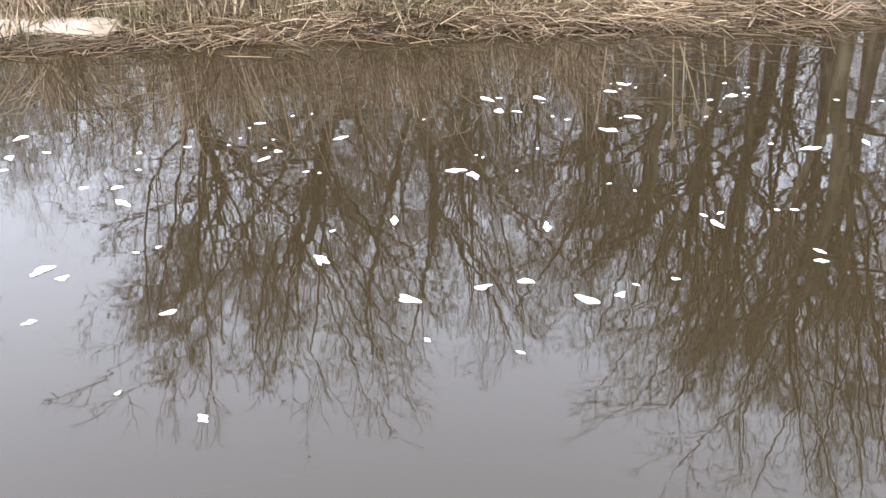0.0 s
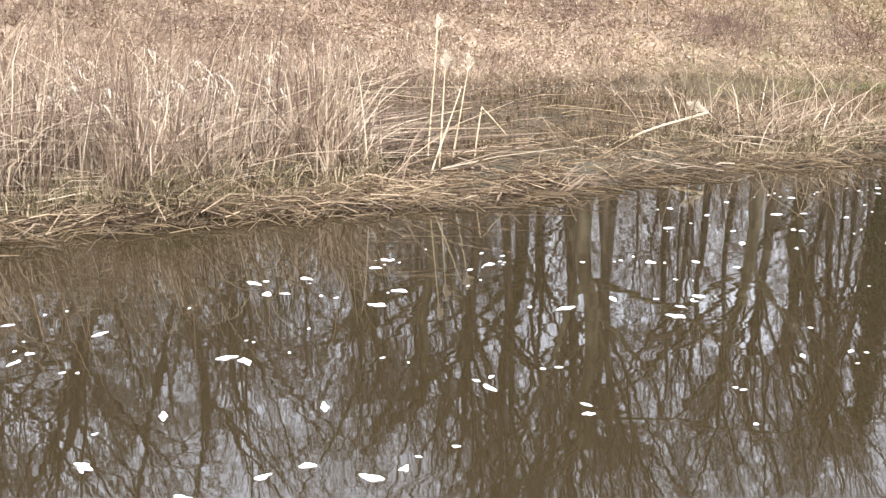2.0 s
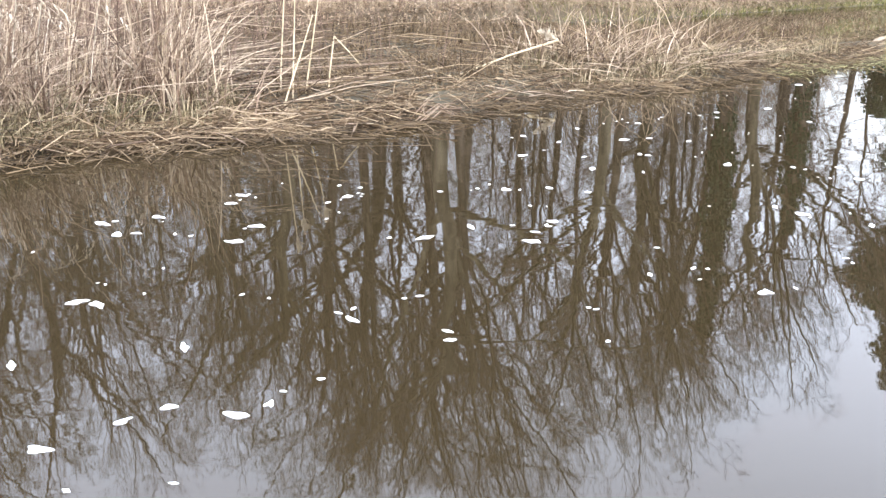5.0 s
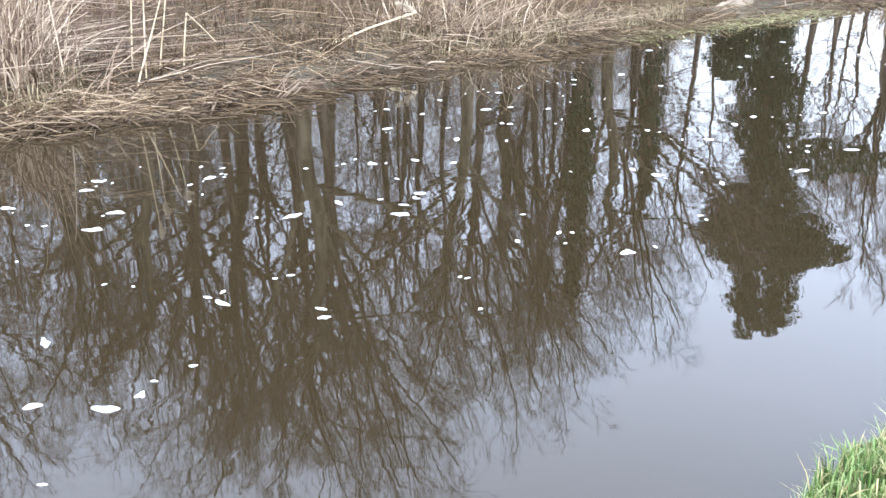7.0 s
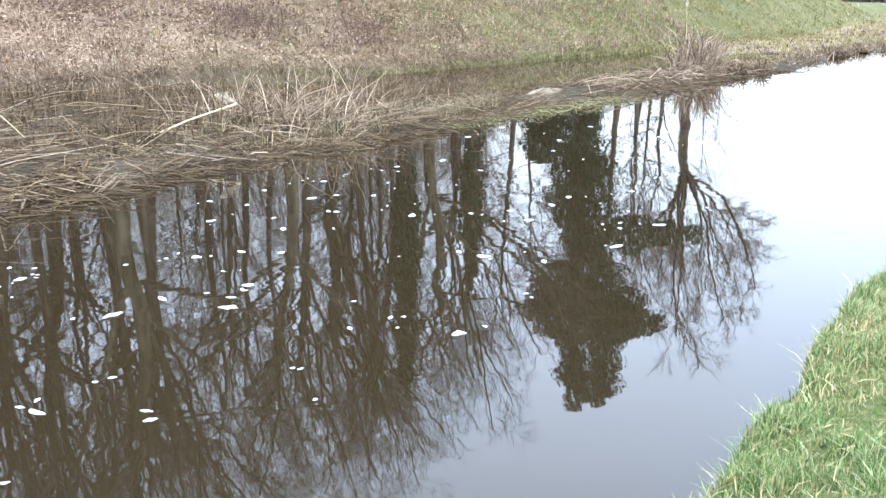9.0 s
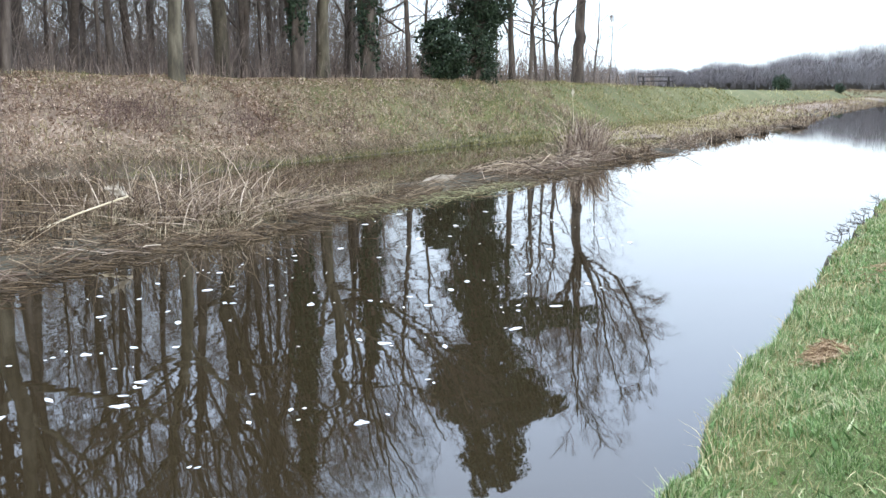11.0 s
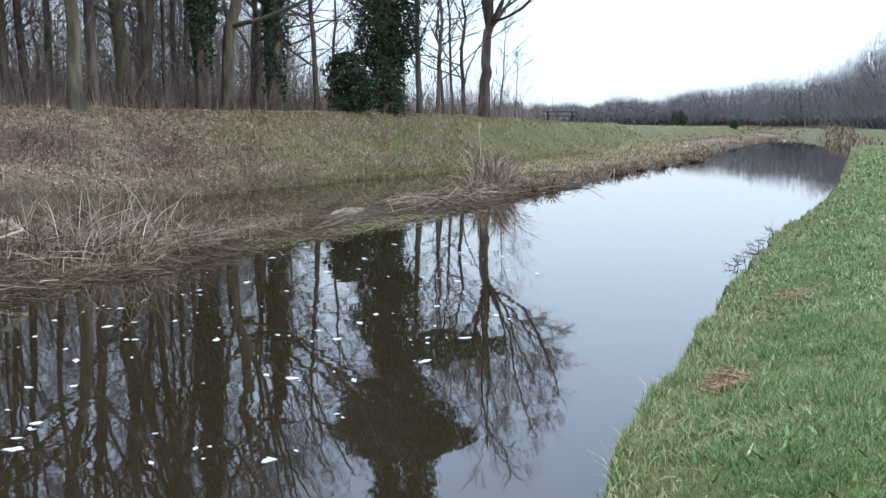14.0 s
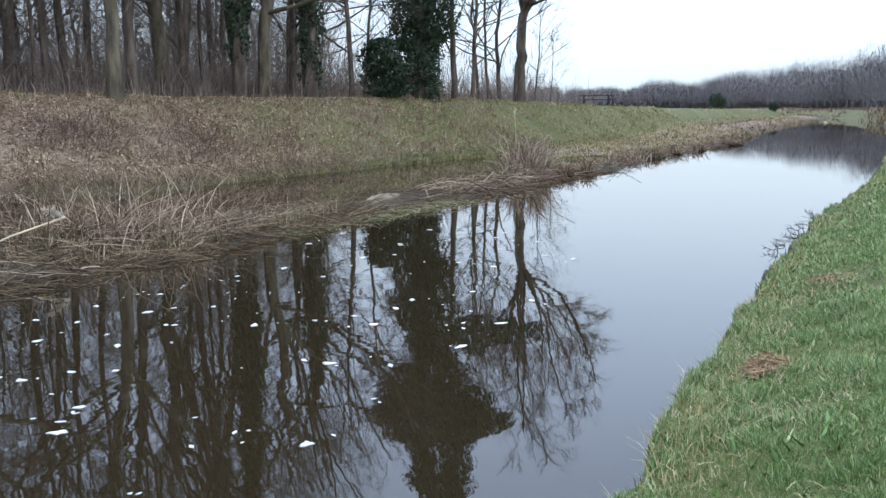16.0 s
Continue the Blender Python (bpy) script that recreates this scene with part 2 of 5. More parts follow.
near_edge = line((-3000, -720), (0, 1.12), (2.4, 1.68), (3.9, 2.03), (4.9, 2.34), (5.9, 2.59), (6.84, 2.82), (9.07, 3.35), (12, 4.03), (18.3, 5.36), (26.5, 6.6), (35, 8.35), (86, 19.7), (270, 68), (3000, 760))
far_edge = line((-3000, -700), (-30, 5.3), (-12, 8.7), (-4, 9.8), (-1.7, 10.05), (0.7, 10.4), (2.5, 10.45), (3.9, 10.55), (5.3, 11.15), (7.2, 11.95), (8.7, 11.85), (10.6, 12.55), (13, 13.05), (14.8, 13.25), (18, 13.85), (21.5, 14.5), (26.5, 15.8), (31, 16.2), (39.6, 19.0), (46, 20.0), (57, 22.0), (64, 24.2), (88, 31.4), (158, 47.8), (256, 72.5), (3000, 780))
foot = line((-3000, -680), (-30, 18), (-10, 21.5), (0, 22.4), (8, 22.2), (15, 22.2), (22, 23.7), (28, 24.8), (33, 25.7), (43, 27.6), (58, 31), (71, 34), (100, 41), (160, 56), (260, 82), (3000, 800))
crest_z = line((-3000, 3.6), (-30, 3.55), (-4, 3.22), (0, 3.08), (2, 2.99), (7, 2.87), (11, 2.78), (17, 2.61), (23, 2.58), (40, 2.63), (57, 2.53), (75, 2.33), (110, 2.12), (160, 2.0), (300, 1.9), (3000, 1.7))
RUN = 6.8  # plan width of the dyke slope, narrower further along
run_at = line((-3000, 6.8), (10, 6.8), (25, 4.8), (40, 4.4), (3000, 4.4))


def step(a, b, v):
    s = np.clip((v - a) / (b - a), 0, 1)
    return s * s * (3 - 2 * s)


def wob(x, y, s, seed=0.0):
    return np.sin(x * s + 1.7 * np.sin(y * s * 0.8 + seed)) * np.cos(y * s * 1.13 + 1.3 * np.sin(x * s * 0.7 + seed * 2))


def height(x, y):
    x, y = np.asarray(x, float), np.asarray(y, float)
    n = near_edge(x) + 0.07 * wob(x, x * 0, 2.3) + 0.05 * np.sin(x * 5.1)
    f = far_edge(x) + 0.12 * np.sin(x * 1.3) * np.sin(x * 0.37 + 1) + 0.14 * np.sin(x * 3.1 + np.sin(x * 1.7) * 2)
    dn, df, ds = n - y, y - f, y - foot(x)
    near = 0.24 + 0.3 * step(0, 1.6, dn) + 0.025 * wob(x, y, 1.9) * step(0, 1, dn)
    bed = -0.7 + 0.0 * x
    z = np.where(dn > 0, near, bed + (0.24 - bed) * step(-0.16, 0, dn))
    berm = 0.10 * step(-0.15, 0.5, df) * (1 - step(1.6, 3.0, df)) + 0.05 * wob(x, y, 1.3)
    marsh = -0.03 + 0.05 * wob(x, y, 0.9, 2.0) + 0.17 * step(14, 6, x) * step(0, 2, df) - 0.14 * step(11, 15, x) * step(1.8, 3.2, df) + 0.30 * step(31, 42, x) * step(1.4, 4, df)
    zf = np.maximum(bed + 0.66 * step(-1.1, 0.0, df), -0.7) + np.where(df > -0.15, berm + marsh * step(-0.15, 0.6, df), 0)
    cz = crest_z(x)
    R = run_at(x)
    up = step(-0.4, R, ds) * 0.5 + np.clip(ds / R, 0, 1) * 0.5
    scarp = 0.3 * step(-0.15, 0.25, ds) * np.clip(1 - ds / R, 0, 1) * step(19, 12, x)
    zs = up * cz + scarp + 0.06 * wob(x, y, 0.8) * np.clip(ds, 0, 1)
    back = np.clip((ds - R) / 120, 0, 1)
    zs = zs + back * (1.75 - cz) - 0.25 * step(R, R + 5, ds) * (1 - back)
    zf = zf + 0.45 * step(60, 75, x) * step(0.2, 5, df)
    zf = np.where(ds > -0.4, np.maximum(zf * (1 - step(-0.4, 0.6, ds)), zs), zf)
    z = z + 1.15 * step(30, 170, x) * step(1.0, 25, dn)
    z = np.where(df > -1.15, np.maximum(zf, z * 0 - 0.7), z)
    e = np.clip(far_edge(x) - y, 0, 30) * 8
    return np.maximum(z, z + (1.7 - z) * step(0, 45, x - 205 + e))


def build_ground():
    xs = np.unique(np.concatenate([np.arange(-14, 34, 0.25), np.arange(34, 70, 0.8), np.arange(70, 300, 5), np.arange(-60, -14, 1.5), [-3000, -1500, -700, -300, -140, -90, 340, 420, 560, 800, 1200, 1800, 2400, 3000]]))
    n, f, s = near_edge(xs), far_edge(xs), foot(xs)
    rows = [n + o for o in (-2600, -1200, -500, -200, -90, -45, -25, -15, -10, -7, -5.2, -4, -3.2, -2.6, -2, -1.6, -1.2, -0.9, -0.6, -0.4, -0.25, -0.12, -0.04, 0.02, 0.06, 0.1, 0.14, 0.18, 0.3)]
    rows += [n + (f - n) * u for u in (0.3, 0.6)]
    rows += [f + o for o in (-1.2, -0.9, -0.6, -0.4, -0.2, 0.0, 0.2, 0.4, 0.6, 0.9)]
    rows += [f + 0.9 + (s - 0.6 - f - 0.9) * u for u in np.linspace(0.06, 1, 22)]
    rows += [s + o for o in np.concatenate([np.linspace(-0.4, 9, 26), [11, 14, 18, 24, 32, 44, 60, 90, 130, 200, 400, 900, 2600]])]
    y = np.array(rows)
    x = np.broadcast_to(xs, y.shape)
    z = height(x, y)
    v = np.stack([x, y, z], -1).reshape(-1, 3)
    i = np.arange(len(v)).reshape(y.shape)
    a, b, c, d = i[:-1, :-1], i[:-1, 1:], i[1:, 1:], i[1:, :-1]
    t = np.concatenate([np.stack([a, b, c], -1).reshape(-1, 3), np.stack([a, c, d], -1).reshape(-1, 3)])
    me = smooth(tri_mesh("ground", v, t, GROUND))
    near = step(-0.02, 0.1, near_edge(v[:, 0]) - v[:, 1])
    ds = v[:, 1] - foot(v[:, 0])
    green = np.clip((v[:, 0] - 11 + 4 * wob(v[:, 0], v[:, 1], 0.5) + 5 * wob(v[:, 0], v[:, 1], 1.3, 2.0)) / 22, 0, 1) * 0.92 * step(-0.5, 0.6, ds) * (1 - 0.75 * step(RUN + 2, RUN + 8, ds) * (v[:, 0] < 75))
    wet = (1 - near) * (1 - step(-0.3, 0.9, ds)) * (1 - 0.9 * step(31, 42, v[:, 0]) * step(1.2, 3.0, v[:, 1] - far_edge(v[:, 0])))
    far = step(-5, 12, v[:, 0] - 205 + np.clip(far_edge(v[:, 0]) - v[:, 1], 0, 30) * 8)
    wet, near = wet * (1 - far), np.maximum(near, far * 0.8)
    col = np.stack([np.maximum(near, green), wet, 0 * wet, 0 * wet + 1], 1).astype(np.float32)
    me.color_attributes.new("zone", "FLOAT_COLOR", "POINT").data.foreach_set("color", col.ravel())
    tagged(new("ground", me), "canal banks of grass, leaf litter and mud reaching to the horizon", "ground", kind="structure")


build_ground()


def build_water():
    xs = np.concatenate([[-400, -150, -60], np.arange(-30, 100, 2.0), np.arange(100, 420, 20)])
    lo, hi = near_edge(xs) - 0.5, foot(xs) + 1.0
    y = np.stack([lo + (hi - lo) * u for u in np.linspace(0, 1, 9)])
    x = np.broadcast_to(xs, y.shape)
    v = np.stack([x, y, 0 * x], -1).reshape(-1, 3)
    i = np.arange(len(v)).reshape(y.shape)
    a, b, c, d = i[:-1, :-1], i[:-1, 1:], i[1:, 1:], i[1:, :-1]
    t = np.concatenate([np.stack([a, b, c], -1).reshape(-1, 3), np.stack([a, c, d], -1).reshape(-1, 3)])
    tagged(new("water", smooth(tri_mesh("water", v, t, WATER))), "still murky brown canal water mirroring bare trees", "water", kind="structure")


build_water()


def polar(az, dist):
    """Plan position at a bearing (degrees to the right of +y) and a distance from the standing place."""
    return dist * math.sin(radians(az)), dist * math.cos(radians(az))


def crest_dist(az):
    """How far off the dyke's top edge is at a bearing."""
    d = np.arange(15, 160, 0.1)
    x, y = d * math.sin(radians(az)), d * math.cos(radians(az))
    return float(d[np.argmax(y - foot(x) > run_at(x))])


# ---- trees ----
def spread_dirs(rng, base, angle, n_az):
    """Directions leaving base directions by an angle, at given turns about them."""
    ref = np.where(np.abs(base[:, 2:3]) > 0.9, [[1.0, 0.0, 0.0]], [[0.0, 0.0, 1.0]])
    u = np.cross(base, ref)
    u /= np.linalg.norm(u, axis=1, keepdims=True)
    w = np.cross(base, u)
    s = np.cos(n_az)[:, None] * u + np.sin(n_az)[:, None] * w
    return np.cos(angle)[:, None] * base + np.sin(angle)[:, None] * s


def grow(rng, pts, rad, per, t_lo, length, angle, k, lift, wander, r_ratio, r_min):
    """Children along parent tubes."""
    n, m, _ = pts.shape
    t = rng.uniform(t_lo, 1.0, (n, per)) ** 0.8
    t = np.clip(t, t_lo, 0.99)
    f = t * (m - 1)
    i = np.floor(f).astype(int)
    w = (f - i)[..., None]
    par = np.arange(n)[:, None]
    start = pts[par, i] * (1 - w) + pts[par, i + 1] * w
    tang = pts[par, i + 1] - pts[par, i]
    tang /= np.linalg.norm(tang, axis=-1, keepdims=True) + 1e-9
    r0 = (rad[par, i] * (1 - w[..., 0]) + rad[par, i + 1] * w[..., 0]) * r_ratio
    plen = np.linalg.norm(np.diff(pts, axis=1), axis=-1).sum(1)[:, None]
    ln = (plen * length * (1.15 - 0.6 * t) * rng.uniform(0.6, 1.25, t.shape)).ravel()
    start, tang, r0 = start.reshape(-1, 3), tang.reshape(-1, 3), np.maximum(r0.ravel(), r_min)
    d = spread_dirs(rng, tang, np.radians(rng.uniform(angle[0], angle[1], len(start))), rng.uniform(0, 2 * np.pi, len(start)))
    out, p = [start], start
    for _ in range(k - 1):
        d = d + rng.normal(0, wander, d.shape)
        d[:, 2] += lift
        d /= np.linalg.norm(d, axis=1, keepdims=True)
        p = p + d * (ln / (k - 1))[:, None]
        out.append(p)
    taper = np.linspace(1, 0.35, k)[None]
    return np.stack(out, 1), np.maximum(r0[:, None] * taper, r_min * 0.6)


def make_tree(seed, H, r0, bole, limbs, fine, spread_angle=(28, 62), bark=BARK, limb_len=0.46, per=(8, 7), fork=0.84, limb_r=0.48, detail=False, light=False, twig=1.0):
    """A bare tree; fork: how far up the trunk runs before it dissolves into limbs; bole: its clear part, as a share of that."""
    rng = np.random.default_rng(seed)
    k = 12
    z = np.linspace(0, 1, k)
    bend = np.cumsum(rng.normal(0, 0.075 * H / k, (k, 2)), 0) * z[:, None] * 1.6
    trunk = np.concatenate([bend, (z * H * fork)[:, None]], 1)[None]
    trunk[0, 0, 2] = -0.5
    tr = (r0 * np.interp(z * fork / 0.84, [0, 0.04, 0.1, 0.4, 0.7, 1], [1.4, 1.1, 1.0, 0.72, 0.34, 0.1]))[None]
    lp, lr = grow(rng, trunk, tr, limbs, bole, limb_len, spread_angle, 8, 0.06, 0.13, limb_r, 0.03)
    bp_, br = grow(rng, lp, lr, per[0], 0.2, 0.5, (18, 52), 5, 0.04, 0.14, 0.5, 0.010 * twig)
    tp, trd = grow(rng, bp_, br, per[1], 0.12, 0.5, (20, 55), 3 if detail else 2, 0.02, 0.15, 0.55, 0.0062 * twig)
    wood = merge([tubes(trunk, tr, 7 if light else 10), tubes(lp[:, ::2] if light else lp, lr[:, ::2] if light else lr, 3 if light else 6)])
    crown = [tubes(bp_[:, ::2], br[:, ::2], 3), cones(tp, trd)] if light else [tubes(bp_, br, 3), tubes(tp, trd, 3)]
    fp, fr = grow(rng, tp, trd, fine, 0.1, 0.8, (20, 60), 2, 0.02, 0.15, 0.7, 0.0045 * twig)
    crown.append(cones(fp, fr))
    ob = empty("tree", Matrix())
    part("trunk", smooth(tri_mesh("trunk", *wood, bark)), ob)
    part("crown", tri_mesh("crown", *merge(crown), TWIG), ob, "bare leafless twigs")
    return ob


def cones(pts, rad):
    """Slim three-sided spikes for the finest twigs: pts (n, 2, 3), rad (n, 2)."""
    n = len(pts)
    d = pts[:, 1] - pts[:, 0]
    u = np.cross(d, [0.31, 0.52, 0.79])
    u /= np.linalg.norm(u, axis=1, keepdims=True) + 1e-9
    w = np.cross(d / (np.linalg.norm(d, axis=1, keepdims=True) + 1e-9), u)
    ring = [pts[:, 0] + rad[:, :1] * (math.cos(a) * u + math.sin(a) * w) for a in (0.0, 2.1, 4.2)]
    i = (np.arange(n) * 4)[:, None]
    return np.stack([*ring, pts[:, 1]], 1).reshape(-1, 3), np.concatenate([i + [0, 1, 3], i + [1, 2, 3], i + [2, 0, 3]])


def put_tree(src, az, dist, turn, scale, label, group="woodland trees"):
    x, y = polar(az, dist)
    ob = copy_thing(src, pose(x, y, float(height(x, y)) - 0.05, 2.2 * math.sin(turn * 1.7), 2.2 * math.cos(turn * 2.3), turn) @ Matrix.Scale(scale, 4))
    ob.scale = (scale, scale, scale)
    return tagged(ob, label, "tree", group)


rng = np.random.default_rng(5)
skyline = line((-40, 0.34), (-22.8, 0.36), (-20, 0.55), (-4, 0.6), (1, 0.58), (4.5, 0.46), (10, 0.55), (22, 0.65), (34, 0.52), (41, 0.46), (45, 0.4), (60, 0.25))
KINDS = [
    make_tree(11, 20, 0.20, 0.34, 17, 4, (20, 58), BARK, 0.72, (8, 7), 0.60), make_tree(12, 20, 0.26, 0.32, 15, 4, (20, 64), MOSSY, 0.85, (8, 7), 0.52),
    make_tree(13, 20, 0.17, 0.34, 16, 4, (18, 55), BARK, 0.6, (8, 7), 0.66), make_tree(14, 20, 0.27, 0.28, 13, 3, (20, 68), MOSSY, 0.95, (8, 7), 0.48),
    make_tree(15, 20, 0.22, 0.16, 26, 6, (25, 80), BARK, 1.1, (10, 7), 0.42, 0.34, twig=1.5),
    make_tree(17, 20, 0.22, 0.07, 30, 6, (30, 88), BARK, 1.05, (9, 6), 0.42, 0.36, twig=1.5),
    make_tree(16, 20, 0.15, 0.40, 13, 5, (20, 60), BARK, 0.55, (6, 6), 0.7)]
SLIM = [make_tree(seed, H, r0, 0.1, 22, 3, (25, angle), limb_len=reach, per=(5, 5), fork=fork, light=True) for seed, H, r0, angle, reach, fork in ((21, 18, 0.13, 70, 0.55, 0.72), (22, 18, 0.16, 80, 0.62, 0.64), (23, 16, 0.10, 75, 0.5, 0.74))]
FRONT = [  # bearing, metres behind the dyke's edge, top's elevation as a slope, kind
    (-29, 14, 0.36, 2), (-26, 20, 0.36, 0), (-14.5, 0.5, 0.71, 4), (-4.3, -0.8, 0.78, 5), (1.6, 6, 0.62, 0), (-1.2, 9, 0.66, 1), (2.5, 14, 0.46, 2), (8.5, 9, 0.56, 0),
    (10.97, 7, 0.62, 2), (13.95, 4, 0.68, 1), (16.8, 6, 0.70, 0), (18.3, 6, 0.70, 2), (19.3, 9, 0.72, 1), (22.25, 6, 0.75, 2), (23.25, -0.7, 0.77, 3), (24.15, -0.3, 0.70, 2), (25.0, 5, 0.76, 0),
    (33.15, -0.5, 0.63, 1), (34.1, 3, 0.62, 0), (35.85, 5, 0.60, 3), (36.9, 6, 0.58, 2), (40.0, 2.5, 0.56, 2), (41.45, 3, 0.54, 3), (44.1, 3, 0.50, 1),
    (27.6, 7, 0.62, 6), (30.6, 9, 0.60, 6), (31.8, 14, 0.55, 6), (38.6, 10, 0.5, 6), (42.9, 11, 0.46, 6), (20.6, 12, 0.6, 6)]
for az, off, slope, kind in FRONT:
    dist = crest_dist(az) + off
    tree = put_tree(KINDS[kind], az, dist, (az * 77) % 360, (slope * dist - 2.2 - 3.0) / 17.5, "tall bare winter tree with grey mossy trunk on the dyke" if kind in (1, 3, 4, 5) else "tall bare winter tree with brown bark on the dyke")
    if kind == 5:  # this one leans, with a low limb reaching out over the slope, with drooping twigs
        rng_limb = np.random.default_rng(41)
        root = Matrix.Translation(tree.matrix_basis.translation)
        tree.matrix_basis = root @ Matrix.Rotation(radians(-8), 4, "Y") @ root.inverted() @ tree.matrix_basis
        limb = np.array([[[-0.1, 0, 0.9], [0.5, -0.1, 1.12], [1.1, -0.3, 1.4], [1.9, -0.5, 1.33], [2.8, -0.7, 1.18], [3.8, -0.8, 0.95]], [[-0.18, 0, 1.3], [-0.6, -0.2, 1.6], [-1.1, -0.3, 1.7], [-1.8, -0.5, 1.6], [-2.5, -0.6, 1.7], [-3.1, -0.7, 1.5]]])
        lr = np.tile([0.075, 0.06, 0.05, 0.036, 0.025, 0.014], (2, 1))
        here = tree.matrix_basis.inverted() @ pose(*polar(az, dist), tree.matrix_basis.translation.z, 0, 0, -az)
        for i in range(2):
            b1, r1 = grow(rng_limb, limb[i:i + 1], lr[:1], 18, 0.15, 0.42, (25, 70), 5, -0.03, 0.2, 0.5, 0.009)
            b2, r2 = grow(rng_limb, b1, r1, 8, 0.15, 0.6, (20, 60), 3, -0.12, 0.2, 0.6, 0.006)
            b3, r3 = grow(rng_limb, b2, r2, 2, 0.2, 0.7, (20, 60), 2, -0.1, 0.2, 0.7, 0.005)
            part("limb", smooth(tri_mesh("limb", *tubes(limb[i:i + 1], lr[:1], 8), MOSSY)), tree).matrix_local = here
            twigs = part("twigs", tri_mesh("twigs", *merge([tubes(b1, r1, 4), tubes(b2, r2, 3), tubes(b3, r3, 3)]), MOSSTWIG), tree, "pale drooping twigs")
            twigs.matrix_local = here
            tagged(twigs, kind="stuff")
OAK = make_tree(35, 20, 0.36, 0.78, 11, 9, (10, 62), BARK, 2.15, (11, 9), 0.33, 0.42, True, twig=1.9)
put_tree(OAK, 56.4, crest_dist(56.4) + 1.5, 75, 1.0, "lone bare oak with spreading limbs at the wood's edge")
for az, off, kind, k in ((46.56, 2, 0, 1.0), (47.2, 4, 2, 0.9), (52.58, 2, 1, 1.1), (53.6, 5, 0, 1.0), (54.6, 6, 2, 1.0), (55.3, 8, 1, 0.95), (57.3, 9, 2, 0.7), (58.2, 10, 2, 0.45)):
    put_tree(SLIM[kind], az, crest_dist(az) + off, az * 31 % 360, k, "slender bare tree with dark thin trunk")
for i in range(120):
    az = rng.uniform(-34, 55) if i < 70 else rng.uniform(-32, 10) if i < 88 else rng.uniform(12, 46)
    dist = crest_dist(az) + 4 + 46 * rng.uniform(0, 1) ** 1.4
    if (45.0 < az < 50 and rng.uniform(0, 1) < 0.9) or (25.2 < az < 32.8 and rng.uniform(0, 1) < 0.4):
        continue
    put_tree(SLIM[i % 3], az, dist, rng.uniform(0, 360), min(rng.uniform(0.75, 1.15), (float(skyline(az)) * dist - 4) / 17), "slender bare tree within the wood")
for src in KINDS + SLIM + [OAK]:
    for o in (*src.children, src):
        bpy.data.objects.remove(o)


def ivy_leaves(rng, centres, size):
    n = len(centres)
    a = rng.normal(size=(n, 3))
    a /= np.linalg.norm(a, axis=1, keepdims=True)
    b = np.cross(a, rng.normal(size=(n, 3)))
    b /= np.linalg.norm(b, axis=1, keepdims=True)
    s = (size * rng.uniform(0.5, 1.3, n))[:, None]
    v = np.stack([centres - a * s, centres + b * s * 0.7, centres + a * s, centres - b * s * 0.7], 1).reshape(-1, 3)
    i = (np.arange(n) * 4)[:, None]
    return v, np.concatenate([i + [0, 1, 2], i + [0, 2, 3]])


def ivy_tree(az, dist, z_top, lobes, core, n, size, name, label):
    """A trunk wrapped in ivy; lobes: (sideways, along, low, high, radius)."""
    rng = np.random.default_rng(int(az * 10))
    x, y = polar(az, dist)
    g = float(height(x, y))
    ob = empty(name, pose(x, y, g, 0, 0, -az))
    pts = np.array([[[0, 0, -0.4], [0.05, 0, z_top * 0.35], [-0.05, 0.05, z_top * 0.7], [0, 0, z_top * 0.97]]])
    part("trunk", smooth(tri_mesh("trunk", *tubes(pts, np.array([[1.2, 1, 0.8, 0.3]]) * core, 8), BARK)), ob)
    c = []
    vol = sum((hi - lo) * r for *_, lo, hi, r in lobes)
    for sx, sy, lo, hi, r in lobes:
        m = int(n * (hi - lo) * r / vol)
        h = rng.uniform(0, 1, m)
        a = rng.uniform(0, 2 * np.pi, m)
        edge = np.sqrt(np.clip(1 - (2 * h - 1) ** 4, 0.02, 1)) * (0.75 + 0.28 * np.sin(h * (hi - lo) * 2.6 + a * 2) + 0.2 * np.sin(h * (hi - lo) * 5.1 - a * 3))
        rr = r * edge * (rng.uniform(0.5, 1.05, m) + np.abs(rng.normal(0, 0.16, m)))
        c.append(np.stack([sx + rr * np.cos(a), sy + rr * np.sin(a), lo + (hi - lo) * h], 1))
    part("ivy", tri_mesh("ivy", *ivy_leaves(rng, np.concatenate(c), size), IVY), ob, "dense dark green ivy")
    return tagged(ob, label, "tree" if name == "tree" else "bush", "woodland trees")


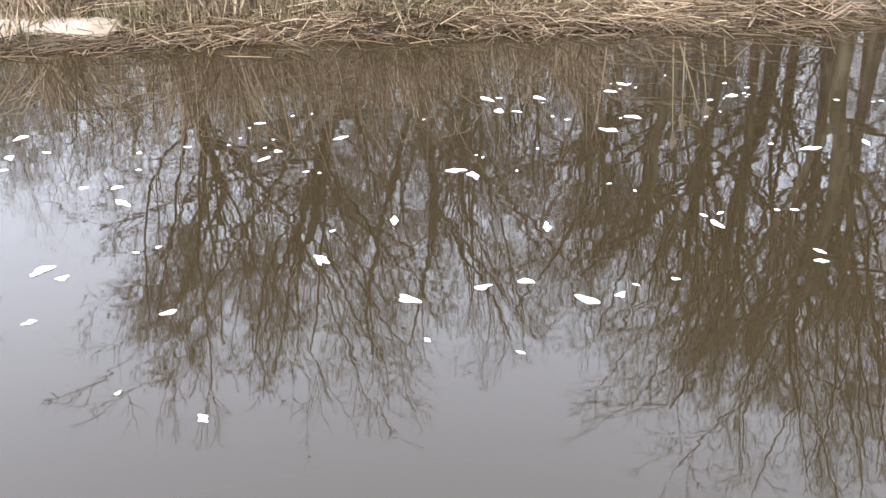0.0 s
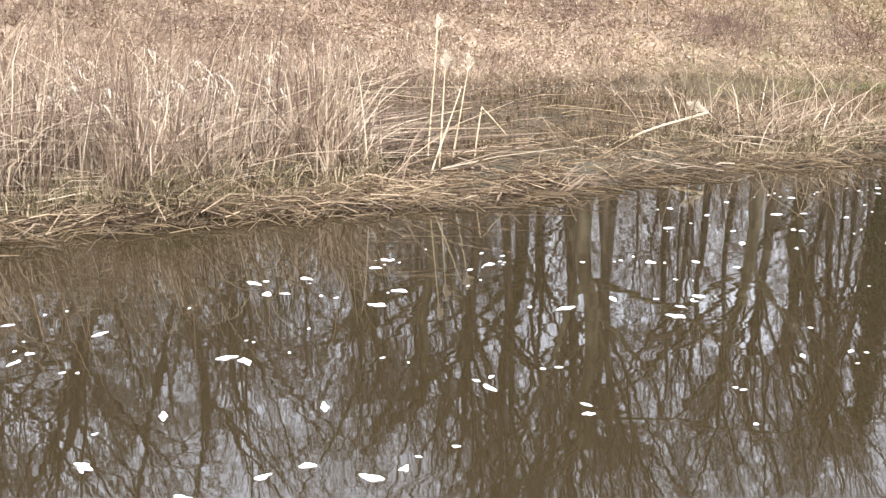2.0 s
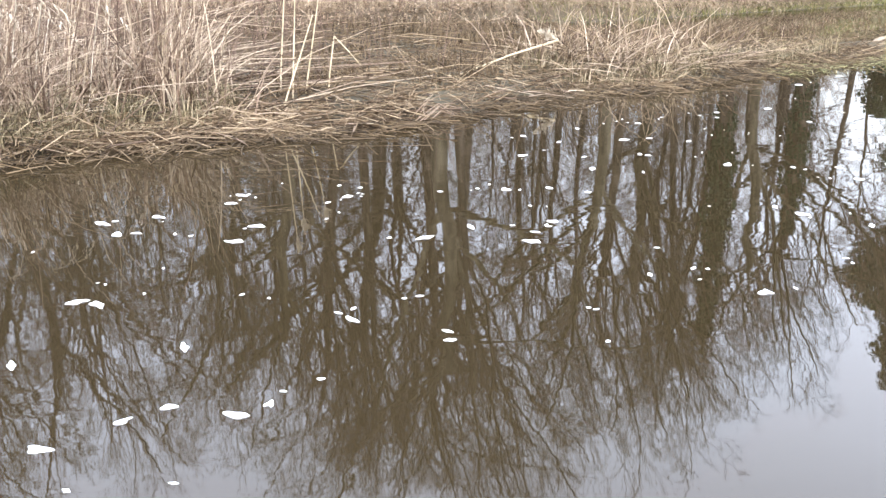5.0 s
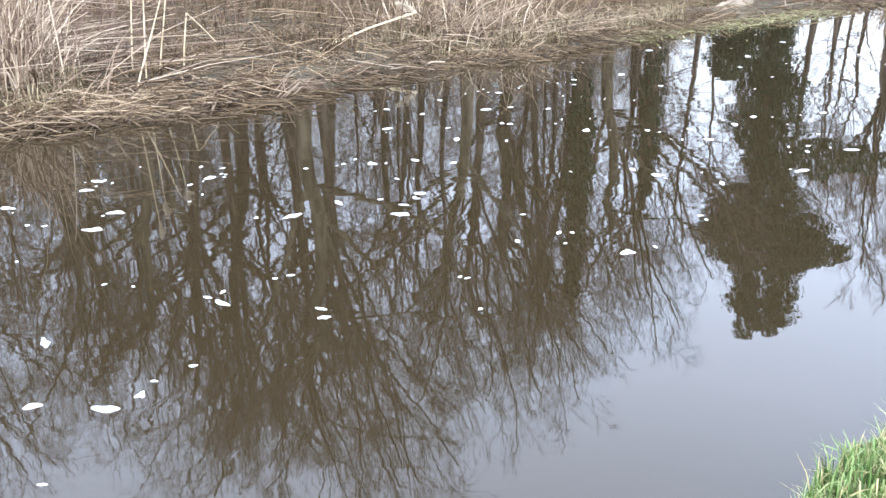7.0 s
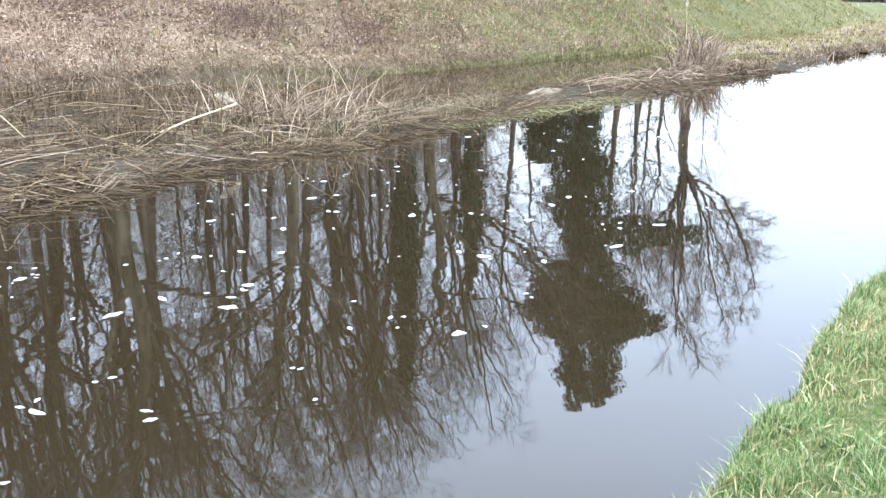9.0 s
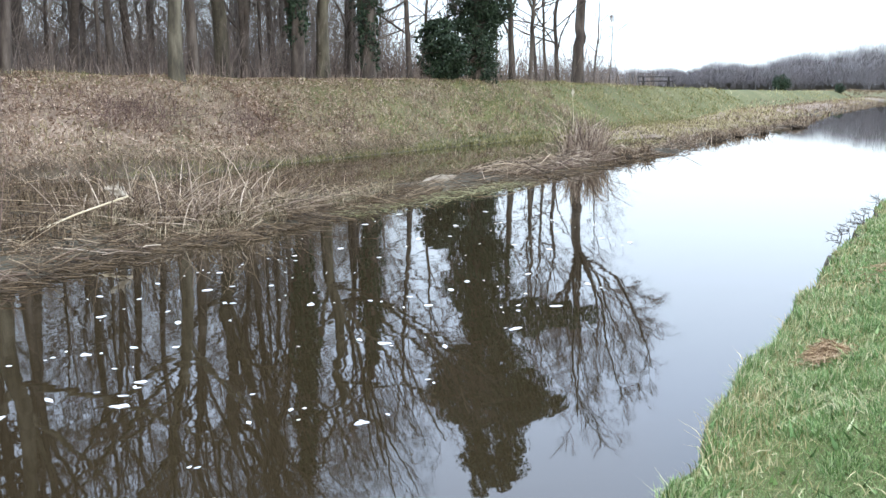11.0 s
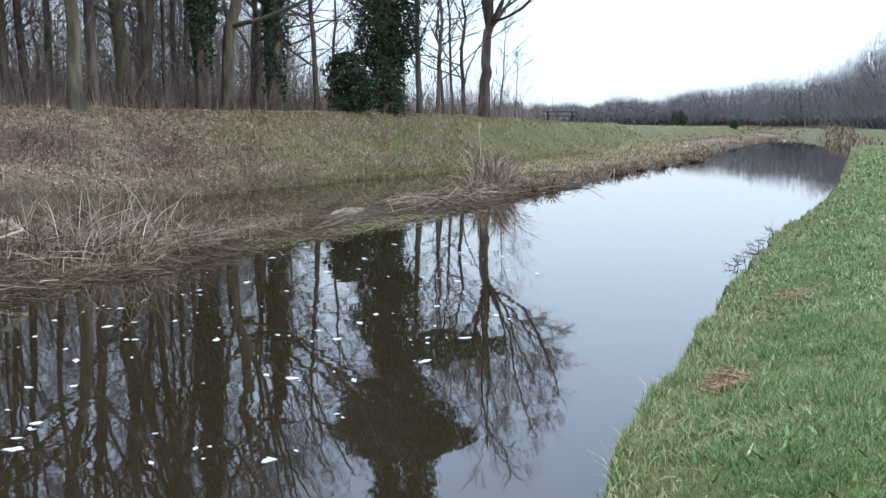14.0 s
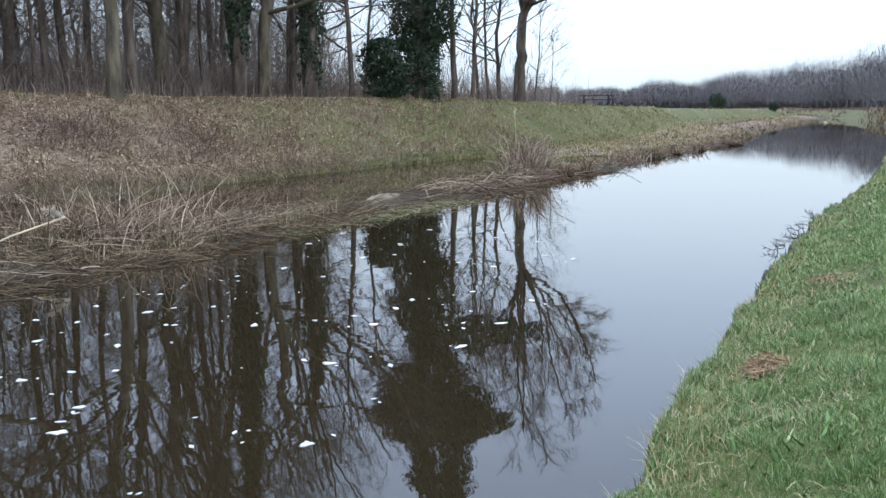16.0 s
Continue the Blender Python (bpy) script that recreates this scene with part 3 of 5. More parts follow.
ivy_tree(50.55, crest_dist(50.55) + 1.0, 15.5, [(0, 0, 0.2, 8, 1.15), (0.2, 0, -0.4, 4, 0.85), (-0.7, 0, 2.5, 7, 1.1), (0.9, 0, 3, 9, 1.15), (0.5, 0, 7, 12, 1.25), (0.8, 0, 10, 16.6, 1.5), (2.0, 0, 13, 16.3, 0.8), (-0.1, 0, 12.5, 16.0, 0.8), (-1.3, 0, 10.4, 13, 1.1), (-2.3, 0, 11, 12.4, 0.7), (2.4, 0, 10.8, 13.2, 1.2), (3.6, 0, 11.3, 12.7, 0.9), (4.4, 0, 11.6, 12.5, 0.5), (2.8, 0, 6.2, 8.2, 1.3), (4.6, 0.3, 6.5, 7.8, 1.0), (6.0, 0.3, 6.6, 7.5, 0.6), (1.6, 0, 8.6, 13.4, 1.25), (-0.8, 0, 8.6, 13.2, 1.15), (2.9, 0, 10.2, 13.0, 1.0), (1.5, 0, 14.2, 17.0, 0.55), (0.2, 0, 14.6, 17.3, 0.6), (-1.7, 0.2, 9.9, 12.2, 0.8)], 0.38, 90000, 0.075, "tree", "big tree smothered in dark evergreen ivy")
ivy_tree(48.3, crest_dist(48.3) + 0.8, 2.4, [(0, 0, 0.1, 2.9, 0.9), (0.5, 0, 0.1, 2.2, 0.85), (-0.3, 0, 1.2, 2.8, 0.7)], 0.1, 7500, 0.085, "bush", "round dark ivy bush at the foot of a trunk")
ivy_tree(40.0, crest_dist(40.0) + 1.6, 13.0, [(0, 0, 1.2, 12, 0.52), (0.1, 0, 3, 8, 0.55)], 0.25, 11000, 0.08, "tree", "straight trunk wrapped in dark ivy")
ivy_tree(44.1, crest_dist(44.1) + 2.0, 9.0, [(0, 0, 0.2, 8, 0.55)], 0.3, 5000, 0.08, "tree", "trunk wrapped thinly in dark ivy")


def scatter(rng, n, x0, x1, lo, hi):
    x = rng.uniform(x0, x1, n)
    a, b = lo(x), hi(x)
    return x, a + (b - a) * rng.uniform(0, 1, n)


def blades_at(rng, x, y, h, w, lean, sink=0.01):
    z = height(x, y)
    n = len(x)
    base = np.stack([x, y, z - sink], 1)
    a = rng.uniform(0, 2 * np.pi, n)
    l = (np.abs(rng.normal(0, lean, n)) * h)[:, None] * np.stack([np.cos(a), np.sin(a), 0 * a], 1)
    up = np.stack([0 * h, 0 * h, h], 1)
    return ribbons(base, base + l + up * np.clip(1 - np.abs(rng.normal(0, 0.2, n)), 0.3, 1)[:, None], base + l * 0.35 + up * 0.6, w, rng)


def undergrowth():
    rng = np.random.default_rng(8)

    def spots(n, a0, a1, near, deep, power):
        az = rng.uniform(a0, a1, n)
        edge = np.interp(az, np.arange(-40, 66), [crest_dist(a) for a in range(-40, 66)])
        d = edge + near + deep * rng.uniform(0, 1, n) ** power
        return d * np.sin(np.radians(az)), d * np.cos(np.radians(az))

    def bush(x, y, h, r, twigs, lean_sd=0.2, wander=0.15):
        n = len(x)
        base = np.stack([x, y, height(x, y) - 0.1], 1)
        lean = rng.normal(0, lean_sd, (n, 3)) * h[:, None]
        lean[:, 2] = 0
        up = np.c_[0 * h, 0 * h, h]
        stem = np.stack([base, base + lean * 0.35 + up * 0.5, base + lean + up], 1)
        rr = np.outer(r * rng.uniform(0.6, 1.5, n), [1, 0.7, 0.35])
        tp, tr = grow(rng, stem, rr, twigs, 0.15, 0.5, (20, 70), 2, 0.05, wander, 0.65, 0.007)
        fp, fr = grow(rng, tp, tr, 2, 0.15, 0.5, (20, 70), 2, 0.0, wander, 0.7, 0.005)
        return [tubes(stem, rr, 3), cones(tp, tr), cones(fp, fr)]

    parts = bush(*spots(2900, -14, 59, 0.8, 24, 0.9), rng.uniform(0.5, 2.6, 2900), 0.014, 6, 0.35)
    for n, near, deep, hi, w in ((15000, 8, 70, 4.2, 0.03), (22000, 1.2, 22, 1.9, 0.022)):
        x, y = spots(n, -14, 61 if deep > 50 else 58, near, deep, 0.9)
        h = rng.uniform(0.2, hi, n) * np.clip(0.75 + 0.5 * wob(x, y, 0.35), 0.3, 1.2)
        parts.append(blades_at(rng, x, y, h, w * rng.uniform(0.5, 1.6, n), 0.5))
    x, y = spots(14000, 9, 48, 12, 36, 0.8)
    parts.append(blades_at(rng, x, y, rng.uniform(0.8, 4.2, 14000) * np.clip(0.7 + 0.5 * wob(x, y, 0.3, 2.0), 0.3, 1.2), rng.uniform(0.025, 0.07, 14000), 0.35))
    tagged(new("undergrowth", tri_mesh("undergrowth", *merge(parts), BRUSH)), "bare brown saplings and brambles under the trees", "undergrowth", kind="stuff")
    parts = bush(*spots(1300, 12, 45.5, 3, 34, 0.8), rng.uniform(1.5, 7.5, 1300), 0.013, 9, 0.4, 0.3) + bush(*spots(240, 11, 46, 5, 32, 0.9), rng.uniform(5, 12, 240), 0.024, 24)
    tagged(new("thicket", tri_mesh("thicket", *merge(parts), SHRUB)), "tall bare thicket of young brown stems between the trees", "thicket", kind="stuff")
    parts = bush(*spots(900, -36, 12, 1.5, 14, 1.0), rng.uniform(1.2, 6.0, 900), 0.012, 12, 0.5, 0.35) + bush(*spots(150, -34, 12, 2.5, 18, 0.9), rng.uniform(4, 11, 150), 0.024, 34, 0.35, 0.3)
    tagged(new("thicket", tri_mesh("thicket", *merge(parts), MOSSTWIG)), "tall bare thicket of mossy grey-green twigs", "thicket", kind="stuff")


undergrowth()


def far_woods():
    rng = np.random.default_rng(9)
    rows = []
    top = line((54, 4.6), (61, 4.9), (64, 6.0), (69, 7.0), (74, 9.0), (77, 11), (79, 15), (84, 17))
    for i in range(460):
        az = rng.uniform(54, 84)
        d = np.interp(az, [54, 61, 69, 74, 77, 79, 84], [330, 320, 310, 300, 250, 190, 140]) * rng.uniform(0.98, 1.3)
        rows.append((az, d))
    for i in range(105):
        rows.append((rng.uniform(-40, 57), rng.uniform(95, 150)))
    out, normals = [], []
    for az, d in rows:
        x, y = polar(az, d)
        far = az > 57
        H = np.tan(np.radians(np.interp(az, [50, 61, 63, 64.3, 66, 69, 74, 77, 79, 84], [1.9, 1.35, 1.35, 2.05, 1.55, 2.4, 3.2, 4.1, 6.0, 7.0]))) * d * rng.uniform(0.66, 1.0) + 0.5 if far else rng.uniform(8, 16)
        g = float(height(x, y)) - 0.3
        tr = np.array([[[x, y, g], [x + rng.normal(0, 0.3), y, g + H * 0.5], [x + rng.normal(0, 0.3), y, g + H * 0.85]]])
        rr = np.array([[0.13, 0.09, 0.03]])
        m = 620 if far else 300
        u = rng.normal(size=(m, 3))
        u /= np.linalg.norm(u, axis=1, keepdims=True)
        c = u * rng.uniform(0.1, 1, (m, 1)) ** 0.5 * [H * 0.36, H * 0.36, H * 0.44] + [x, y, g + H * 0.5]
        low = rng.uniform(0, 1, m) < (0.3 if far else 0.5)
        c[low, 2] = g + H * 0.45 * rng.uniform(0, 1, int(low.sum()))
        t = u * [0.5, 0.5, 0.3] + rng.normal(0, 0.2, (m, 3)) + [0, 0, 0.9]
        t = t / np.linalg.norm(t, axis=1, keepdims=True) * rng.uniform(0.8, 2.4, (m, 1)) * (1.0 if far else 1.2)
        turn = rng.uniform(0, np.pi, m)
        side = np.c_[np.cos(turn), np.sin(turn), 0 * turn] * (rng.uniform(0.015, 0.055, (m, 1)) if far else rng.uniform(0.015, 0.05, (m, 1)))
        tri = np.stack([c - side, c + side, c + t], 1)
        out_dir = c - [x, y, g + H * 0.35]
        back = (np.cross(tri[:, 1] - tri[:, 0], tri[:, 2] - tri[:, 0]) * out_dir).sum(1) < 0
        tri[back] = tri[back][:, [1, 0, 2]]
        soft = out_dir / np.linalg.norm(out_dir, axis=1, keepdims=True) + [0, 0, 0.25]
        bole = tubes(tr, rr, 4)
        out += [bole, (tri.reshape(-1, 3), np.arange(m * 3).reshape(-1, 3))]
        lean = bole[0] - np.repeat(tr[0], 4, 0)
        normals += [lean / np.linalg.norm(lean, axis=1, keepdims=True), np.repeat(soft / np.linalg.norm(soft, axis=1, keepdims=True), 3, 0)]
    x, y = [], []
    az = rng.uniform(58, 84, 5000)
    d = np.interp(az, [54, 61, 69, 74, 77, 79, 84], [330, 320, 310, 300, 250, 190, 140]) * rng.uniform(0.97, 1.15, 5000)
    x, y = d * np.sin(np.radians(az)), d * np.cos(np.radians(az))
    out.append(blades_at(rng, x, y, rng.uniform(0.8, 4.0, 5000), rng.uniform(0.1, 0.35, 5000), 0.6))
    normals.append(np.tile([0.0, -0.6, 0.8], (len(out[-1][0]), 1)))
    # the woodland takes the base colour with distance haze mixed in
    me = smooth(tri_mesh("far_woods", *merge(out), FARWOOD_HAZED))
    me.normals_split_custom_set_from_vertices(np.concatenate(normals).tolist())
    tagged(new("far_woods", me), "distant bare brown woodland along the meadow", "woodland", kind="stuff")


far_woods()


# ---- ground cover ----
def spikes(rng, x, y, h, w, lean):
    """Short grass: one slim triangle a blade."""
    n = len(x)
    base = np.stack([x, y, height(x, y) - 0.008], 1)
    a, b = rng.uniform(0, 2 * np.pi, n), rng.uniform(0, np.pi, n)
    side = np.stack([np.cos(b), np.sin(b), 0 * b], 1) * (w / 2)[:, None]
    tip = base + np.stack([np.cos(a), np.sin(a), 0 * a], 1) * (np.abs(rng.normal(0, lean, n)) * h)[:, None] + np.c_[0 * h, 0 * h, h * rng.uniform(0.6, 1, n)]
    return np.stack([base - side, base + side, tip], 1).reshape(-1, 3), np.arange(n * 3).reshape(-1, 3)


def lying_blades(rng, x, y, length, w):
    a = rng.uniform(0, 2 * np.pi, len(x))
    d = np.stack([np.cos(a), np.sin(a), rng.normal(0.1, 0.2, len(x))], 1) * length[:, None] / 2
    c = np.stack([x, y, height(x, y) + rng.uniform(0.02, 0.06, len(x))], 1)
    return ribbons(c - d, c + d, c + [0, 0, 0.01], w * rng.uniform(0.6, 1.4, len(x)), rng)


def near_grass():
    rng = np.random.default_rng(15)
    parts = []
    for x0, x1, deep, n, h, w in ((0.9, 5, 2.3, 125000, 0.055, 0.006), (5, 9, 3.8, 175000, 0.058, 0.0075), (9, 16, 5.0, 80000, 0.05, 0.014), (16, 32, 8.0, 42000, 0.07, 0.026), (32, 80, 16, 24000, 0.12, 0.06)):
        x, y = scatter(rng, n, x0, x1, lambda v: near_edge(v) - deep, lambda v: near_edge(v) + 0.03)
        keep = rng.uniform(0, 1, n) < np.clip((x - 0.9) / 1.9, 0, 1) * np.clip(2.6 * (1 - (near_edge(x) - y) / deep) + 0.5 * wob(x, y, 1.4), 0.12, 1)
        x, y = x[keep], y[keep]
        n = len(x)
        clump = 0.8 + 0.6 * wob(x, y, 2.6) + 0.9 * wob(x, y, 7.3, 1.0)
        hh = h * np.clip(clump, 0.5, 1.8) * rng.uniform(0.5, 1.3, n)
        parts.append(spikes(rng, x, y, hh, w * rng.uniform(0.6, 1.3, n), 0.7))
    for x0, x1, deep, n, h, w in ((-14, 2, 9.0, 16000, 0.07, 0.03), (1, 16, 11.0, 16000, 0.07, 0.03), (16, 60, 26.0, 12000, 0.1, 0.07)):
        x = rng.uniform(x0, x1, n)
        y = near_edge(x) - deep * rng.uniform(0, 1, n)
        parts.append(spikes(rng, x, y, h * rng.uniform(0.5, 1.4, n), w * rng.uniform(0.6, 1.3, n), 0.7))
    for x0, x1, n, w in ((-14, 1.2, 5000, 0.009), (1.2, 9, 7000, 0.007), (9, 30, 5000, 0.014), (30, 80, 2500, 0.04)):
        x = rng.uniform(x0, x1, n)
        y = near_edge(x) - np.abs(rng.normal(0, 0.16, n)) + 0.05
        parts.append(blades_at(rng, x, y, rng.uniform(0.04, 0.12, n) * np.clip(0.6 + 0.9 * wob(x, y, 4.2), 0.25, 1.4), w * rng.uniform(0.6, 1.2, n), 0.5))
    for i in range(420):
        cx = rng.uniform(1.4, 16)
        cy = near_edge(cx) - rng.uniform(0.1, 4.5)
        k = int(rng.uniform(14, 40))
        x, y = rng.normal(cx, 0.06 + 0.004 * cx, k), rng.normal(cy, 0.05, k)
        parts.append(spikes(rng, x, np.minimum(y, near_edge(x)), rng.uniform(0.05, 0.12, k), (0.007 + 0.0005 * x) * rng.uniform(0.7, 1.3, k), 0.8))
    tagged(new("grass", tri_mesh("grass", *merge(parts), GRASS)), "short green winter grass on the near bank", "grass", kind="stuff")
    parts = []
    for x0, x1, n, w in ((1.2, 9, 5500, 0.006), (9, 30, 4200, 0.012), (30, 100, 4500, 0.035)):
        x = rng.uniform(x0, x1, n)
        y = near_edge(x) - np.abs(rng.normal(0, 0.45 if x0 < 9 else 0.25, n)) + 0.06
        keep = wob(x, y, 1.7, 1.0) + rng.normal(0, 0.4, n) > 0.0
        x, y = x[keep], y[keep]
        parts.append(blades_at(rng, x, y, rng.uniform(0.04, 0.13, len(x)), w * rng.uniform(0.6, 1.2, len(x)), 0.8))
    x, y = scatter(rng, 17000, 1.4, 16, lambda v: near_edge(v) - 5.5, lambda v: near_edge(v) - 0.1)
    keep = wob(x, y, 1.1, 4.0) + 0.6 * wob(x, y, 3.7, 1.0) + rng.normal(0, 0.3, len(x)) > 0.3
    x, y = x[keep], y[keep]
    parts.append(lying_blades(rng, x, y, rng.uniform(0.05, 0.16, len(x)), 0.006))
    tagged(new("dead_grass", tri_mesh("dead_grass", *merge(parts), YELLOWED)), "yellowed dead grass along the bank edge", "dead grass", kind="stuff")


near_grass()


def leaves_on_slope():
    rng = np.random.default_rng(16)
    n = 185000
    x = np.concatenate([rng.uniform(-9, 20, int(n * 0.55)), 20 + 48 * rng.uniform(0, 1, n - int(n * 0.55)) ** 1.8])
    y = foot(x) + np.where(x > 12, 0.35, -0.6) + rng.uniform(0, RUN + 3.6, n)
    thin = np.where(x > 18, np.clip(1.0 - (x - 19) / 34, 0.1, 1), 1.0) * np.clip(0.8 + 0.3 * wob(x, y, 0.7) + 0.3 * wob(x, y, 1.9, 1.0), 0.35, 1)
    keep = rng.uniform(0, 1, n) < thin
    x, y = x[keep], y[keep]
    n = len(x)
    c = np.stack([x, y, height(x, y) + rng.uniform(0.004, 0.04, n) + np.clip(x - 14, 0, 12) * 0.005], 1)
    a = rng.uniform(0, 2 * np.pi, n)
    u = np.stack([np.cos(a), np.sin(a), rng.normal(0, 0.3, n)], 1)
    w = np.stack([-np.sin(a), np.cos(a), rng.normal(0, 0.3, n)], 1)
    s = rng.uniform(0.026, 0.068, n)[:, None]
    curl = np.c_[0 * a, 0 * a, rng.uniform(0.1, 0.5, n)] * s
    v = np.stack([c - u * s, c + w * s * 0.45 + curl, c + u * s, c - w * s * 0.45 + curl], 1).reshape(-1, 3)
    i = (np.arange(n) * 4)[:, None]
    tagged(new("leaf_litter", tri_mesh("leaf_litter", v, np.concatenate([i + [0, 1, 2], i + [0, 2, 3]]), LEAF)), "pale brown fallen leaves covering the dyke slope", "fallen leaves", kind="stuff")


leaves_on_slope()


def slope_grass():
    rng = np.random.default_rng(17)
    parts = []
    n = 72000
    x = 6 + 84 * rng.uniform(0, 1, n) ** 1.3
    y = foot(x) + rng.uniform(-0.3, RUN + 4, n)
    keep = rng.uniform(0, 1, n) < np.clip((x - 9) / 18, 0.05, 1) * np.clip(0.75 + 0.4 * wob(x, y, 0.6, 3) + 0.4 * wob(x, y, 1.5, 4), 0.08, 1)
    x, y = x[keep], y[keep]
    n = len(x)
    parts.append(blades_at(rng, x, y, rng.uniform(0.04, 0.15, n), (0.012 + x * 0.0004) * rng.uniform(0.7, 1.4, n), 0.9))
    tagged(new("slope_grass", tri_mesh("slope_grass", *merge(parts), SLOPEGRASS)), "thin yellow-green grass on the far dyke", "grass", kind="stuff")
    n = 40000
    x = rng.uniform(-9, 60, n)
    y = foot(x) + np.where(rng.uniform(0, 1, n) < 0.6, rng.uniform(-1.2, 2.2, n), rng.uniform(0, RUN + 2, n))
    keep = rng.uniform(0, 1, n) < np.clip(1.05 - x / 24, 0.04, 1) * np.clip(0.6 + 0.6 * wob(x, y, 0.8, 5), 0.1, 1)
    x, y = x[keep], y[keep]
    tagged(new("dead_grass", tri_mesh("dead_grass", *blades_at(rng, x, y, rng.uniform(0.12, 0.42, len(x)), 0.014 * rng.uniform(0.6, 1.3, len(x)), 1.0), REED)), "tangled dead grass at the foot of the slope", "dead grass", kind="stuff")


slope_grass()


def crest_grass():
    """A fringe of rough grass along the dyke's top edge, and straw tufts over the slope."""
    rng = np.random.default_rng(27)
    x = -3 + 70 * rng.uniform(0, 1, 16000) ** 1.4
    y = foot(x) + run_at(x) + rng.normal(0.3, 0.55, len(x))
    keep = wob(x, y, 0.9, 3.0) + rng.normal(0, 0.5, len(x)) > np.where(x < 8, 0.4, -0.3)
    x, y = x[keep], y[keep]
    tagged(new("crest_grass", tri_mesh("crest_grass", *blades_at(rng, x, y, rng.uniform(0.06, 0.2, len(x)), 0.016 * rng.uniform(0.6, 1.4, len(x)), 0.8), SLOPEGRASS)), "rough yellow-green grass fringing the top of the dyke", "grass", kind="stuff")
    parts = []
    for i in range(620):
        cx = rng.uniform(-6, 44)
        cy = foot(cx) + rng.uniform(0.2, 1.0) ** 1.4 * run_at(cx)
        k = int(rng.uniform(12, 40))
        parts.append(blades_at(rng, rng.normal(cx, 0.16, k), rng.normal(cy, 0.13, k), rng.uniform(0.12, 0.42, k), rng.uniform(0.009, 0.018, k), 0.9))
    x = rng.uniform(10, 62, 9000)
    y = foot(x) + rng.uniform(0.1, 1.05, 9000) * run_at(x)
    keep = wob(x, y, 0.8, 6.0) + 0.5 * wob(x, y, 2.3) + rng.normal(0, 0.4, 9000) > 0.1
    x, y = x[keep], y[keep]
    tagged(new("dead_grass", tri_mesh("dead_grass", *blades_at(rng, x, y, rng.uniform(0.08, 0.26, len(x)), 0.014 + 0.0003 * x, 1.1), YELLOWED)), "yellowed grass bleached over winter on the dyke", "dead grass", kind="stuff")
    x = rng.uniform(62, 210, 6000)
    y = foot(x) + rng.normal(0, 1, 6000) * 3.5
    keep = wob(x, y, 0.09, 2.0) + rng.normal(0, 0.4, 6000) > 0.0
    x, y = x[keep], y[keep]
    tagged(new("dead_grass", tri_mesh("dead_grass", *blades_at(rng, x, y, rng.uniform(0.1, 0.4, len(x)), rng.uniform(0.04, 0.1, len(x)), 0.9), YELLOWED)), "pale rough grass across the far meadow", "dead grass", kind="stuff")
    tagged(new("dead_grass", tri_mesh("dead_grass", *merge(parts), REED)), "straw-coloured grass tufts among the leaves on the slope", "dead grass", kind="stuff")
    x = rng.uniform(12, 62, 9000)
    y = foot(x) + rng.normal(-0.05, 0.35, 9000)
    tagged(new("slope_grass", tri_mesh("slope_grass", *blades_at(rng, x, y, rng.uniform(0.06, 0.24, 9000), 0.012 + 0.0003 * x, 0.9), SLOPEGRASS)), "green grass dipping into the pool at the foot of the dyke", "grass", kind="stuff")
    # grass hanging over the undercut foot of the slope
    n = 11000
    x = -6 + 32 * rng.uniform(0, 1, n)
    y = foot(x) + rng.normal(0.35, 0.28, n)
    base = np.stack([x, y, height(x, y) + rng.uniform(0.05, 0.3, n)], 1)
    d = np.stack([rng.normal(0, 0.22, n), -rng.uniform(0.1, 0.55, n), -rng.uniform(0.02, 0.35, n)], 1)
    tip = base + d
    tip[:, 2] = np.maximum(tip[:, 2], 0.02)
    tagged(new("bank_fringe", tri_mesh("bank_fringe", *ribbons(base, tip, base + d * 0.45 + [0, 0, 0.07], rng.uniform(0.008, 0.016, n), rng), STRAW)), "dead grass hanging over the wet foot of the slope", "dead grass", kind="stuff")


crest_grass()


def stems(rng, x, y, h, lean_x, lean_sd, r, droop=0.25):
    """Standing or leaning reed stems with a bend at the top."""
    n = len(x)
    z = np.maximum(height(x, y), -0.05)
    base = np.stack([x, y, z - 0.05], 1)
    a = np.stack([rng.normal(lean_x, lean_sd, n), rng.normal(0, lean_sd * 0.8, n), 0 * h], 1) * h[:, None]
    up = np.stack([0 * h, 0 * h, h], 1)
    g = np.clip(1 - 0.5 * (a[:, :2] ** 2).sum(1) / h**2, 0.25, 1)[:, None]
    p = np.stack([base, base + a * 0.25 + up * 0.4 * g, base + a * 0.62 + up * 0.75 * g, base + a * (1 + droop) + up * g * (1 - droop * rng.uniform(0, 0.6, n))[:, None]], 1)
    return tubes(p, np.outer(r * rng.uniform(0.6, 1.4, n), [1.0, 0.9, 0.7, 0.35]), 3)


def lying(rng, x, y, length, r, lift, heading_sd=9.0, rise=0.1):
    n = len(x)
    z = np.maximum(height(x, y), 0.0) + np.abs(rng.normal(0, lift, n))
    a = rng.normal(0.2, heading_sd, n) if heading_sd < 3 else rng.uniform(0, 2 * np.pi, n)
    d = np.stack([np.cos(a), np.sin(a), rng.normal(0, rise, n)], 1) * length[:, None] / 2
    c = np.stack([x, y, z], 1)
    bend = np.stack([rng.normal(0, 0.06, n), rng.normal(0, 0.06, n), np.abs(rng.normal(0, 0.05, n))], 1) * length[:, None]
    return tubes(np.stack([c - d, c + bend, c + d], 1), np.outer(r * rng.uniform(0.6, 1.4, n), [1, 0.9, 0.6]), 3)


